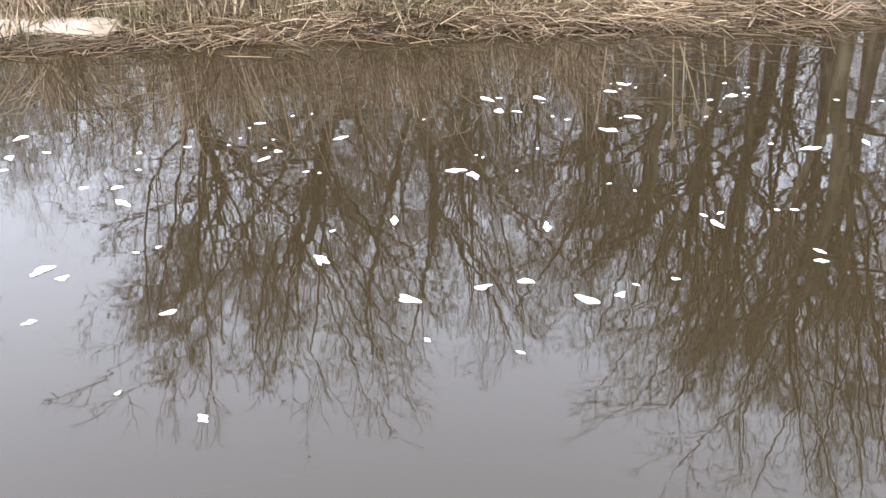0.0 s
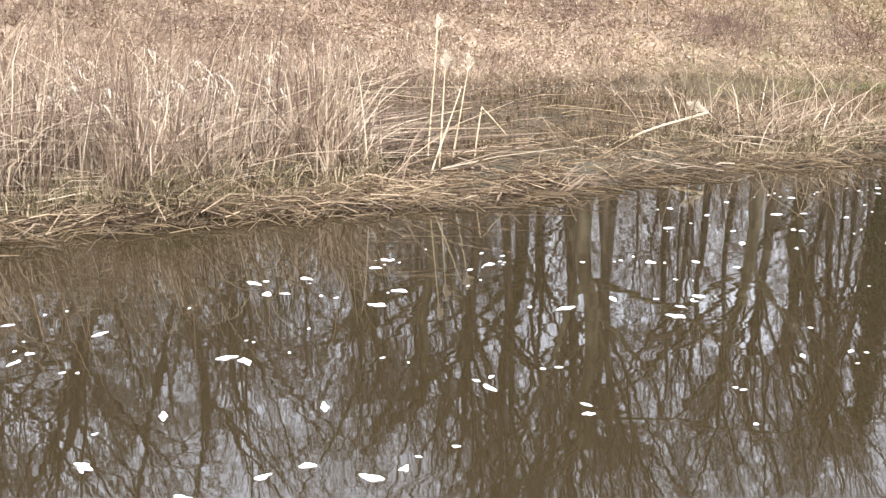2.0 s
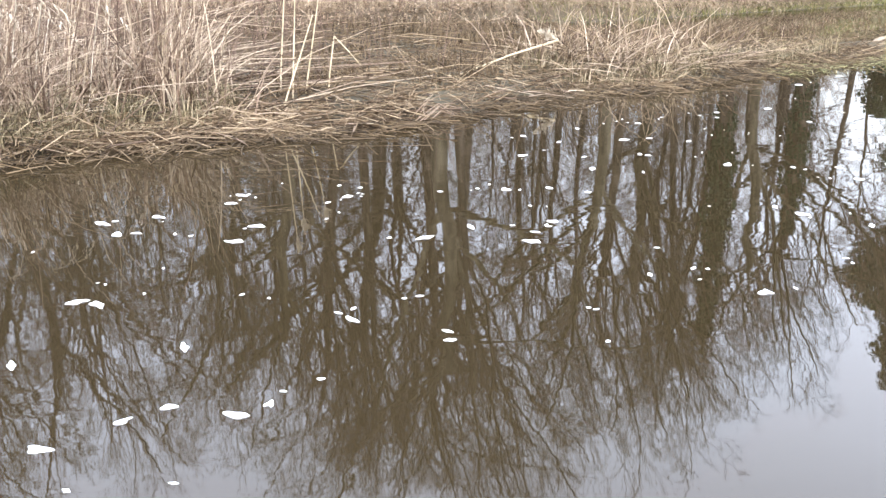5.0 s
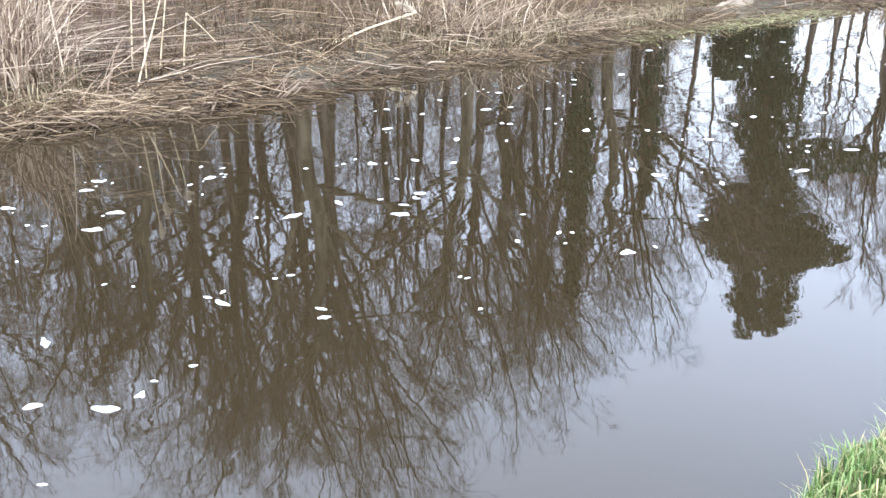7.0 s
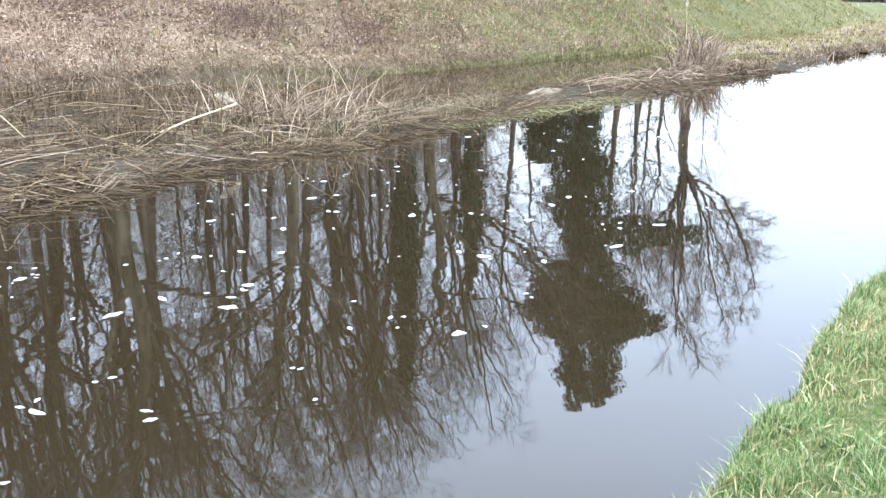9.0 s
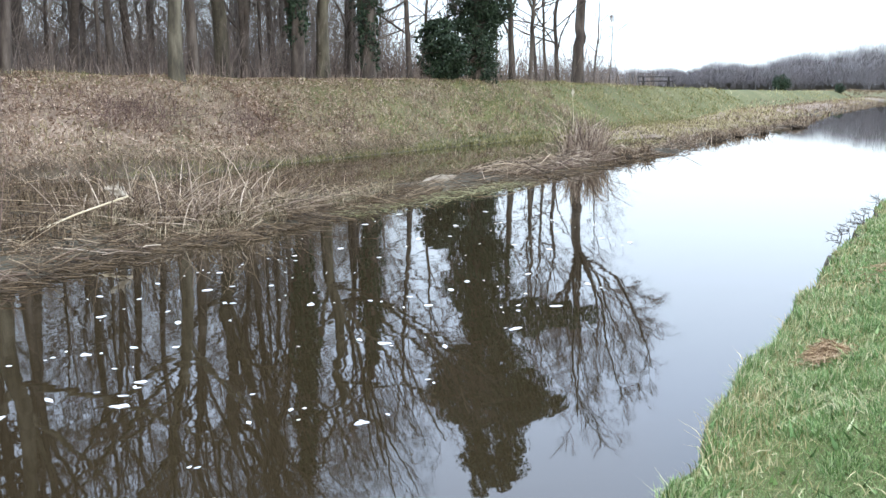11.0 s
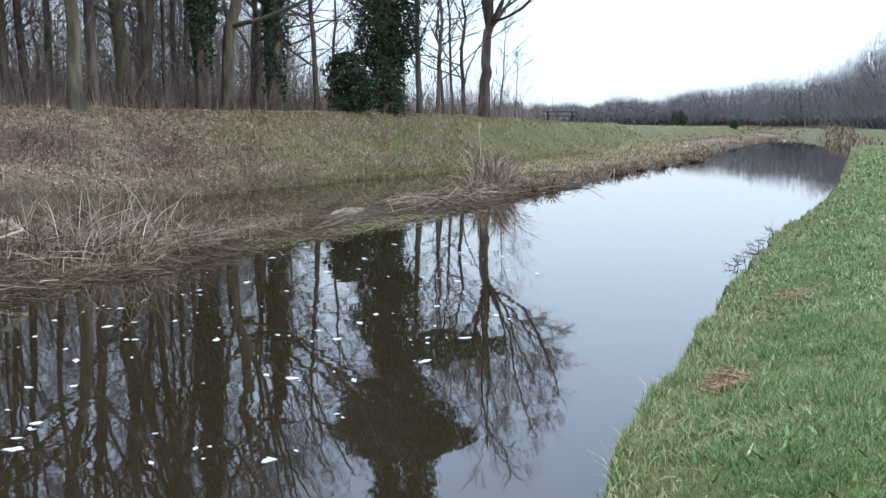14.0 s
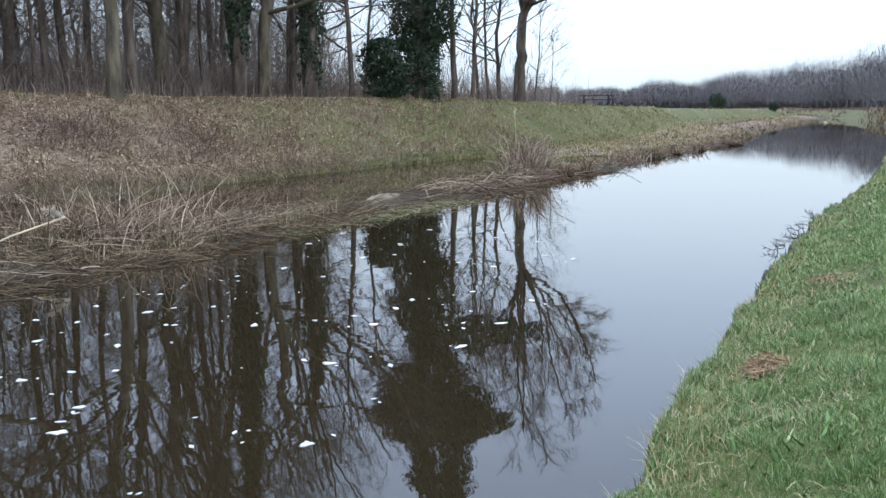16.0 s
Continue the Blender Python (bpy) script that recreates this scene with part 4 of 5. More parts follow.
def reed_belt():
    rng = np.random.default_rng(18)
    # tall standing bed, in leaning tufts
    m = 46
    cx = np.clip(rng.normal(-1.9, 2.1, m), -7, 1.6)
    cy = far_edge(cx) + 0.6 + rng.uniform(0, 1, m) ** 1.2 * 5.0
    lean = rng.normal(0.2, 0.36, m)
    parts = []
    for a, b, l in zip(cx, cy, lean):
        k = int(rng.uniform(28, 80))
        x, y = rng.normal(a, 0.16, k), rng.normal(b, 0.16, k)
        parts.append(stems(rng, x, y, rng.uniform(0.5, 1.0, k) * rng.uniform(0.8, 2.0), l, 0.3, 0.0075, rng.uniform(0.25, 0.8)))
        k = k // 3
        parts.append(blades_at(rng, x[:k], y[:k], rng.uniform(0.3, 1.3, k), rng.uniform(0.012, 0.03, k), 0.6))
        k = k // 3
        parts.append(stems(rng, x[:k], y[:k], rng.uniform(0.5, 1.1, k), l * 2 + 0.3, 0.6, 0.007, 0.6))
    x = rng.uniform(0.2, 2.4, 110)
    y = far_edge(x) + rng.uniform(0.4, 3.5, 110)
    parts.append(stems(rng, x, y, rng.uniform(0.5, 1.9, 110), 0.7, 0.55, 0.009, 0.1))
    tagged(new("reed_bed", tri_mesh("reed_bed", *merge(parts), REED)), "tall pinkish-tan dry reeds standing in the marsh", "reeds", kind="stuff")
    n = 1100
    x = rng.normal(-1.0, 2.9, n)
    y = far_edge(x) + rng.uniform(2.0, 9.5, n)
    tagged(new("reed_bed", tri_mesh("reed_bed", *stems(rng, x, y, rng.uniform(0.5, 2.1, n), 0.08, 0.26, 0.0048, 0.2), BRAMBLE)), "thin tall reddish dead stems behind the reeds", "reeds", kind="stuff")
    n = 520
    x = np.clip(rng.normal(-1.4, 1.9, n), -6, 1.8)
    y = far_edge(x) + rng.uniform(1.0, 6.0, n)
    tagged(new("reed_bed", tri_mesh("reed_bed", *stems(rng, x, y, rng.uniform(1.2, 2.5, n), 0.1, 0.16, 0.0058, 0.14), REED)), "tall thin pale reeds above the bed", "reeds", kind="stuff")
    k = 46
    x = np.clip(rng.normal(-1.2, 1.9, k), -6, 2)
    y = far_edge(x) + rng.uniform(0.8, 4.5, k)
    z = rng.uniform(1.05, 1.75, k)
    parts = []
    for a, b, c in zip(x, y, z):
        q = 14
        t = rng.uniform(0, 1, q)
        p = np.stack([a + 0.3 * t, b + 0 * t, c - 0.28 * t * t], 1)
        parts.append(ribbons(p, p + np.stack([rng.uniform(0.03, 0.12, q), rng.normal(0, 0.04, q), rng.uniform(-0.16, 0.02, q)], 1), p + [0.03, 0, 0.0], rng.uniform(0.012, 0.028, q), rng))
        parts.append(tubes(np.array([[[a - 0.25, b, -0.05], [a - 0.1, b, c * 0.6], [a + 0.02, b, c], [a + 0.3, b, c - 0.28]]]), np.array([[0.007, 0.006, 0.005, 0.003]]), 3))
    tagged(new("reed_heads", tri_mesh("reed_heads", *merge(parts), PLUME)), "pale drooping reed heads in the bed", "reeds", kind="stuff")
    n = 60
    x = rng.uniform(-3.3, 7.5, n)
    y = far_edge(x) + rng.uniform(-0.15, 1.0, n)
    tagged(new("reed_litter", tri_mesh("reed_litter", *lying(rng, x, y, rng.uniform(0.3, 1.2, n), 0.009, 0.06, 9, 0.2), REED)), "stout pale stalks fallen on the litter", "reed litter", kind="stuff")
    n = 700
    x = rng.uniform(-26, -8, n)
    y = far_edge(x) + rng.uniform(0.6, 8, n)
    tagged(new("reed_bed", tri_mesh("reed_bed", *stems(rng, x, y, rng.uniform(0.6, 1.6, n), 0.1, 0.25, 0.008), REED)), "sparse dry reeds along the marshy margin", "reeds", kind="stuff")
    # leaning clump by the fallen stalk
    n = 800
    x = np.clip(rng.normal(9.8, 1.2, n), 7.5, 14.0)
    y = far_edge(x) + 0.5 + rng.uniform(0, 1, n) * np.interp(x, [7.5, 10, 14.5], [2.0, 4.5, 3.0])
    tagged(new("reed_clump", tri_mesh("reed_clump", *stems(rng, x, y, rng.uniform(0.25, 1.15, n), 0.05, 0.8, 0.007, 0.2), STRAW)), "leaning tangled clump of dry reeds", "reeds", kind="stuff")
    k = 260
    x = np.clip(rng.normal(9.2, 1.0, k), 7.3, 13.0)
    y = far_edge(x) + 0.4 + rng.uniform(0, 1, k) * 3.0
    tagged(new("reed_clump", tri_mesh("reed_clump", *stems(rng, x, y, rng.uniform(0.4, 1.4, k), 0.15, 0.8, 0.009, 0.1), REED)), "stout leaning dry reed stalks", "reeds", kind="stuff")
    # clump further along
    n = 560
    x = rng.normal(25.4, 1.0, n)
    y = far_edge(x) + 0.5 + rng.uniform(0, 1.0, n)
    tagged(new("reed_clump", tri_mesh("reed_clump", *stems(rng, x, y, rng.uniform(0.4, 1.9, n) * np.exp(-((x - 25.3) / 1.6) ** 2), 0.05, 0.32, 0.013, 0.2), REED)), "upright dry reed clump on the narrow spit", "reeds", kind="stuff")
    n = 900
    x = rng.uniform(29, 63, n)
    y = far_edge(x) + rng.uniform(-0.1, 1.6, n)
    h = rng.uniform(0.15, 1.0, n) * np.clip(0.1 + 0.55 * wob(x, 0 * x, 0.55, 0.6) + 0.75 * np.exp(-((x - 40) / 2.2) ** 2), 0.1, 1.0)
    tagged(new("reed_clump", tri_mesh("reed_clump", *stems(rng, x, y, h, 0.0, 0.3, 0.016, 0.2), REED)), "low tan reed stubble along the spit", "reeds", kind="stuff")
    # litter of lying stems, leaving the sandbank bare
    n = 11000
    x = np.concatenate([rng.uniform(-10, 15, int(n * 0.75)), rng.uniform(15, 64, n - int(n * 0.75))])
    w = np.interp(x, [-10, 5, 9, 14, 18, 64], [6, 3.5, 2.6, 2.2, 2.0, 2.4])
    y = far_edge(x) + 0.05 + w * rng.uniform(0, 1, n) ** 1.3 + np.where(x < -3.2, 0.9, 0)
    keep = wob(x, y, 2.1, 2.0) + 0.5 * wob(x, y, 5.0) + rng.normal(0, 0.55, n) > -0.05
    x, y = x[keep], y[keep]
    n = len(x)
    tagged(new("reed_litter", tri_mesh("reed_litter", *lying(rng, x, y, 0.12 + 1.2 * rng.uniform(0, 1, n) ** 2.2, 0.0055 + np.clip(x - 15, 0, 50) * 0.00012, 0.08, 9, 0.35), STRAW)), "matted broken reed stems along the waterline", "reed litter", kind="stuff")
    n = 5000
    x = rng.uniform(-6, 30, n)
    y = far_edge(x) + rng.normal(0.0, 0.25, n)
    tagged(new("drift_litter", tri_mesh("drift_litter", *lying(rng, x, y, rng.uniform(0.1, 0.7, n) * np.where(x > 14, 0.55, 1.0), 0.006 + np.clip(x - 15, 0, 50) * 0.00012, 0.015, 9, 0.05), WETSTRAW)), "dark soaked stems drifted against the shore", "reed litter", kind="stuff")
    n = 6000
    x = rng.uniform(28, 66, n)
    y = far_edge(x) + 1.0 + rng.uniform(0, 1, n) * np.clip(foot(x) - far_edge(x) - 1, 1, 40)
    tagged(new("marsh_grass", tri_mesh("marsh_grass", *blades_at(rng, x, y, rng.uniform(0.05, 0.2, n), rng.uniform(0.015, 0.035, n), 1.0), WETSTRAW)), "dark brown marsh grass behind the spit", "marsh grass", kind="stuff")
    n = 9000
    x = rng.uniform(-4, 12.5, n)
    y = far_edge(x) + 1.0 + rng.uniform(0, 1, n) * (foot(x) - far_edge(x) - 1.0)
    tagged(new("marsh_litter", tri_mesh("marsh_litter", *lying(rng, x, y, rng.uniform(0.1, 0.55, n), 0.0075, 0.02, 9, 0.08), WETSTRAW)), "flattened soaked stems covering the marsh", "reed litter", kind="stuff")
    n = 420
    x = rng.uniform(-1, 11, n)
    y = far_edge(x) + 0.8 + rng.uniform(0, 1, n) * (foot(x) - far_edge(x) - 1.0)
    tagged(new("reed_litter", tri_mesh("reed_litter", *lying(rng, x, y, rng.uniform(0.5, 1.9, n), 0.0065, 0.12, 9, 0.14), STRAW)), "long broken stems lying across the marsh", "reed litter", kind="stuff")
    n = 9000
    x = rng.uniform(30, 75, n)
    y = far_edge(x) + 1.6 + rng.uniform(0, 1, n) * np.clip(foot(x) - far_edge(x) - 1.6, 0.5, 40)
    tagged(new("marsh_grass", tri_mesh("marsh_grass", *blades_at(rng, x, y, rng.uniform(0.08, 0.26, n), rng.uniform(0.015, 0.04, n), 0.9), YELLOWED)), "tan rough grass between the spit and the dyke", "marsh grass", kind="stuff")
    m = 120
    parts = []
    for a in rng.uniform(2.2, 10.5, m):
        b = far_edge(a) + 1.2 + rng.uniform(0, 1) * (foot(a) - far_edge(a) - 1.2)
        k = int(rng.uniform(25, 60))
        x, y = rng.normal(a, 0.22, k), rng.normal(b, 0.18, k)
        parts.append(blades_at(rng, x, y, rng.uniform(0.12, 0.42, k), rng.uniform(0.01, 0.02, k), 0.9))
    tagged(new("tussocks", tri_mesh("tussocks", *merge(parts), WETSTRAW)), "brown grass tussocks in the flooded marsh", "tussocks", kind="stuff")
    # brown flats beyond the spit
    n = 7000
    x = rng.uniform(60, 170, n)
    y = far_edge(x) + rng.uniform(0, 1, n) ** 1.5 * np.interp(x, [60, 100, 170], [6, 9, 9])
    tagged(new("reed_flats", tri_mesh("reed_flats", *blades_at(rng, x, y, rng.uniform(0.08, 0.34, n), rng.uniform(0.03, 0.08, n), 1.1), STRAW)), "brown reed flats beyond the spit", "reeds", kind="stuff")
    n = 5000
    x = np.concatenate([rng.uniform(-6, 11, int(n * 0.75)), rng.uniform(11, 40, n - int(n * 0.75))])
    y = far_edge(x) + 0.2 + (foot(x) - far_edge(x)) * rng.uniform(0, 1, n) * np.interp(x, [12, 16], [1, 0.35])
    tagged(new("marsh_grass", tri_mesh("marsh_grass", *merge([lying(rng, x, y, rng.uniform(0.15, 0.7, n), 0.006, 0.03, 9, 0.15), blades_at(rng, x, y, rng.uniform(0.06, 0.28, n), 0.009 + 0 * x, 0.8)]), WETSTRAW)), "sodden brown marsh grass in shallow water", "marsh grass", kind="stuff")
    n = 2600
    x = rng.uniform(-3.3, 4.5, n)
    y = far_edge(x) + rng.uniform(-0.05, 0.9, n)
    keep = wob(x, y, 3.0, 1.0) + rng.normal(0, 0.4, n) > -0.1
    x, y = x[keep], y[keep]
    n = len(x)
    tagged(new("reed_litter", tri_mesh("reed_litter", *merge([stems(rng, x, y, rng.uniform(0.1, 0.4, n), 0.2, 0.8, 0.006, 0.4), lying(rng, x, y, rng.uniform(0.3, 1.2, n), 0.007, 0.05, 9, 0.12)]), STRAW)), "pale bent reed stubble at the water's edge", "reed litter", kind="stuff")

    parts = []
    for i in range(120):
        a = rng.uniform(-6, 2.4) if i < 95 else rng.uniform(7, 14)
        b = far_edge(a) + rng.uniform(0.1, 1.5)
        k = int(rng.uniform(50, 110))
        h = rng.uniform(0.22, 0.48)
        parts.append(blades_at(rng, rng.normal(a, 0.15, k), rng.normal(b, 0.12, k), h * rng.uniform(0.4, 1.1, k), rng.uniform(0.009, 0.018, k), 1.0))
    tagged(new("sedge_tufts", tri_mesh("sedge_tufts", *merge(parts), SEDGE)), "grey-green drooping sedge tufts along the waterline", "sedge", kind="stuff")
    # tan reeds round the far bend
    n = 6000
    b = np.radians(rng.uniform(69, 78.5, n))
    d = rng.uniform(212, 300, n)
    x, y = d * np.sin(b), d * np.cos(b)
    tagged(new("reed_flats", tri_mesh("reed_flats", *blades_at(rng, x, y, rng.uniform(0.2, 0.9, n) * np.clip(0.6 + 0.6 * wob(x, y, 0.12), 0.1, 1), rng.uniform(0.08, 0.25, n), 0.6), STRAW)), "tan reeds where the canal bends out of sight", "reeds", kind="stuff")
    n = 1800
    x = rng.uniform(90, 214, n)
    y = near_edge(x) + rng.normal(0, 1.2, n)
    tagged(new("dead_grass", tri_mesh("dead_grass", *blades_at(rng, x, y, rng.uniform(0.2, 0.9, n), rng.uniform(0.06, 0.16, n), 0.6), STRAW)), "tan dead grass along the far stretch of bank", "dead grass", kind="stuff")
    # flooded yellow-green grass before the spit
    n = 2600
    x = rng.uniform(11.3, 18.5, n)
    y = far_edge(x) + 0.3 - np.abs(rng.normal(0, 0.5, n))
    c = np.stack([x, y, 0.006 + rng.uniform(0, 0.02, n)], 1)
    a = rng.normal(0.3, 0.7, n)
    d = np.stack([np.cos(a), np.sin(a), 0 * a], 1) * rng.uniform(0.06, 0.22, (n, 1))
    tagged(new("flooded_grass", tri_mesh("flooded_grass", *ribbons(c - d, c + d, c + [0, 0, 0.01], rng.uniform(0.01, 0.025, n), rng), SLOPEGRASS)), "olive grass drowned in the shallows", "grass", kind="stuff")
    # long stalks swept along the spit
    n = 260
    x = rng.normal(21.5, 1.7, n)
    y = far_edge(x) + 0.5 + rng.uniform(0, 0.9, n)
    tagged(new("reed_litter", tri_mesh("reed_litter", *lying(rng, x, y, rng.uniform(0.6, 2.6, n), 0.011, 0.12, 0.35, 0.09), STRAW)), "long dry stalks swept along the spit", "reed litter", kind="stuff")
    n = 300
    x = rng.normal(24.5, 2.4, n)
    y = far_edge(x) + 0.2 + rng.uniform(0, 1.2, n)
    tagged(new("reed_litter", tri_mesh("reed_litter", *lying(rng, x, y, rng.uniform(0.3, 1.5, n), 0.011, 0.14, 9, 0.22), REED)), "pale broken stalks heaped round the reed clump", "reed litter", kind="stuff")
    for cx, cs, cw, n in ((15.2, 3.0, 1.1, 420), (11.0, 4.2, 0.9, 260), (19.5, 2.2, 1.0, 260), (1.0, 3.0, 1.6, 380), (6.5, 4.6, 1.3, 260), (-4.0, 4.0, 1.6, 300), (23.5, 1.8, 1.2, 200)):
        x = rng.normal(cx, cw, n)
        y = foot(x) + rng.normal(cs, 0.6, n)
        tagged(new("bramble_patch", tri_mesh("bramble_patch", *stems(rng, x, y, rng.uniform(0.25, 0.85, n), 0.0, 0.6, 0.008, 0.6), BRAMBLE)), "reddish-brown dead bramble patch on the slope", "brambles", kind="stuff")


reed_belt()


# ---- single things ----
def tube_mesh(name, pts, rad, material, sides=8):
    return smooth(tri_mesh(name, *tubes(np.array([pts], float), np.array([rad], float), sides), material))


def plume_mesh(seed, length, width):
    rng = np.random.default_rng(seed)
    n = 130
    t = rng.uniform(0, 1, n)
    b = np.stack([0 * t, 0 * t, t * length * 0.8], 1)
    d = np.stack([rng.normal(0.25, 0.5, n), rng.normal(0, 0.4, n), rng.uniform(0.8, 1.6, n)], 1) * (width * (1.1 - t))[:, None]
    return tri_mesh("plume", *tubes(np.stack([b, b + d * 0.6, b + d + [0.02, 0, -0.015]], 1), np.outer(0.006 + 0 * t, [1, 0.9, 0.3]), 3), PLUME)


def standing_reed(x, y, h, lean, seed, plume):
    ob = empty("standing_reed", pose(x, y, -0.15))
    top = (lean * h, 0.04 * h, h + 0.15)
    part("stalk", tube_mesh("stalk", [(0, 0, 0), (lean * h * 0.3, 0.01, h * 0.38), (lean * h * 0.66, 0.03, h * 0.75), top], [0.012, 0.011, 0.009, 0.006], PALE), ob)
    if plume:
        p = part("plume", plume_mesh(seed, 0.30, 0.09), ob, "fluffy pale seed plume")
        p.location = top
    return tagged(ob, "single tall pale dry reed standing at the waterline", "reed", "three tall reeds")


standing_reed(3.0, 12.4, 1.85, 0.10, 1, True)
standing_reed(3.04, 11.9, 1.42, 0.08, 2, True)
standing_reed(2.70, 11.33, 1.25, 0.41, 3, False)
standing_reed(3.25, 12.15, 1.36, 0.2, 4, True)
standing_reed(26.5, 17.7, 2.0, 0.0, 9, True)


def broken_reed():
    ob = empty("broken_reed", pose(3.6, 12.2, 0))
    part("stalk", tube_mesh("stalk", [(0, 0, -0.05), (0.05, 0, 0.45), (0.12, 0, 0.9)], [0.011, 0.010, 0.009], PALE), ob)
    part("snapped_top", tube_mesh("snapped_top", [(0.12, 0, 0.9), (0.3, 0.02, 0.72), (0.5, 0.05, 0.5)], [0.009, 0.008, 0.006], PALE), ob)
    tagged(ob, "dry reed snapped and folded over halfway", "reed")


broken_reed()


def fallen_stalk():
    x0, y0, x1, y1 = 5.8, 12.87, 7.6, 13.1
    ob = empty("fallen_stalk", pose(x0, y0, 0.2))
    d = np.array([x1 - x0, y1 - y0, 0.42])
    part("stalk", tube_mesh("stalk", [(0, 0, 0), tuple(d * 0.5 + [0, 0, 0.03]), tuple(d)], [0.011, 0.014, 0.018], PALE), ob)
    p = part("plume", plume_mesh(7, 0.55, 0.14), ob, "ragged pale plume at the raised end")
    p.matrix_local = Matrix.Translation(tuple(d)) @ pose(0, 0, 0, 0, -70, 10)
    tagged(ob, "long pale fallen reed stalk propped on the reed clump", "reed stalk")


fallen_stalk()


def stub_bundle(x, y, n, seed, label):
    rng = np.random.default_rng(seed)
    ob = empty("reed_bundle", pose(x, y, 0.03))
    for i in range(n):
        a = rng.uniform(-0.1, 1.3)
        L = rng.uniform(0.25, 0.7)
        s = (rng.uniform(-0.25, 0.25), rng.uniform(-0.12, 0.12), 0.0)
        part("stalk", tube_mesh("stalk", [s, (s[0] + L * 0.5 * math.cos(a), s[1] + 0.1, L * 0.25), (s[0] + L * math.cos(a), s[1] + 0.15, L * math.sin(a) * 0.5)], [0.006, 0.005, 0.003], REED), ob)
    tagged(ob, label, "reed stalks")


stub_bundle(4.35, 10.7, 9, 3, "small bundle of broken pale reed stalks in the water")


def mound(name, x, y, z, sx, sy, sz, turn, material, label, category, seed):
    bm = bmesh.new()
    bmesh.ops.create_icosphere(bm, subdivisions=4, radius=1)
    for v in bm.verts:
        k = 1 + 0.16 * noise.noise(v.co * 2.2 + Vector((seed, 0, 0))) + 0.07 * noise.noise(v.co * 7)
        v.co = Vector((v.co.x * sx * k, v.co.y * sy * k, max(v.co.z, -0.3) * sz * k))
    me = bpy.data.meshes.new(name)
    bm.to_mesh(me)
    bm.free()
    me.materials.append(material)
    ob = new(name, smooth(me))
    ob.matrix_world = pose(x, y, z, 0, 0, turn)
    return tagged(ob, label, category)


mound("silt_mound", 17.3, 15.35, 0.03, 0.75, 0.28, 0.13, 12, SILT, "low pale silt mound on the reed spit", "silt", 2.0)
mound("sandbank", -4.6, 10.3, 0.03, 1.35, 0.42, 0.15, 4, SAND, "pale sandy mud bank at the waterline", "sand", 4.0)


def mud_clod(x, y, r, turn, seed):
    """A lump of reed roots in mud with broken stems standing out of it."""
    rng = np.random.default_rng(seed)
    bm = bmesh.new()
    bmesh.ops.create_icosphere(bm, subdivisions=4, radius=1)
    for v in bm.verts:
        k = 1 + 0.35 * noise.noise(v.co * 2.6 + Vector((seed, 0, 0))) + 0.18 * noise.noise(v.co * 8)
        v.co = Vector((v.co.x * r * k, v.co.y * r * 0.6 * k, max(v.co.z, -0.3) * 0.16 * k))
    me = bpy.data.meshes.new("root_mass")
    bm.to_mesh(me)
    bm.free()
    me.materials.append(MUD)
    ob = empty("mud_clod", pose(x, y, 0.0, 0, 0, turn))
    part("root_mass", smooth(me), ob)
    n = 90
    b = np.stack([rng.normal(0, r * 0.5, n), rng.normal(0, r * 0.3, n), 0.04 + 0 * np.zeros(n)], 1)
    d = np.stack([rng.normal(0, 0.25, n), rng.normal(0, 0.2, n), rng.uniform(0.05, 0.5, n)], 1)
    stubs = part("stubble", tri_mesh("stubble", *tubes(np.stack([b, b + d * 0.6, b + d + [0.05, 0, -0.05]], 1), np.outer(0.013 * rng.uniform(0.5, 1.3, n), [1, 0.8, 0.5]), 3), STRAW), ob, "broken tan reed stubs")
    tagged(stubs, kind="stuff")
    tagged(ob, "dark clod of mud and reed roots on the spit", "mud", "mud clods")


for i, (mx, my, ms, turn) in enumerate(((26.8, 0.1, 0.45, 20), (28.4, 0.2, 0.4, 60), (38.9, 0.1, 0.75, 10), (40.6, 0.2, 0.6, 40), (43.2, 0.2, 0.5, 80), (47.5, 0.1, 0.6, 15), (55.5, 0.0, 1.0, 10), (57.0, 0.4, 0.8, 30))):
    mud_clod(mx, float(far_edge(mx)) + my, ms, turn, i + 3)


def straw_heap(x, y, r, n, seed, label):
    rng = np.random.default_rng(seed)
    px, py = rng.normal(x, r, n), rng.normal(y, r * 0.55, n)
    z = height(px, py) + 0.03 + 0.10 * np.exp(-((px - x) ** 2 + (py - y) ** 2) / (r * r)) * rng.uniform(0.2, 1, n)
    a = rng.uniform(0, 2 * np.pi, n)
    d = np.stack([np.cos(a), np.sin(a), rng.normal(0, 0.2, n)], 1) * rng.uniform(0.025, 0.085, n)[:, None]
    c = np.stack([px, py, z], 1)
    tagged(new("straw_heap", tri_mesh("straw_heap", *tubes(np.stack([c - d, c + [0, 0, 0.02], c + d], 1), np.full((n, 3), 0.0032), 3), HAY)), label, "straw", kind="stuff")


straw_heap(6.70, 2.30, 0.1, 640, 1, "flattened heap of brown mown straw on the grass")
straw_heap(10.2, 2.9, 0.22, 90, 3, "thin scatter of mown straw on the grass")


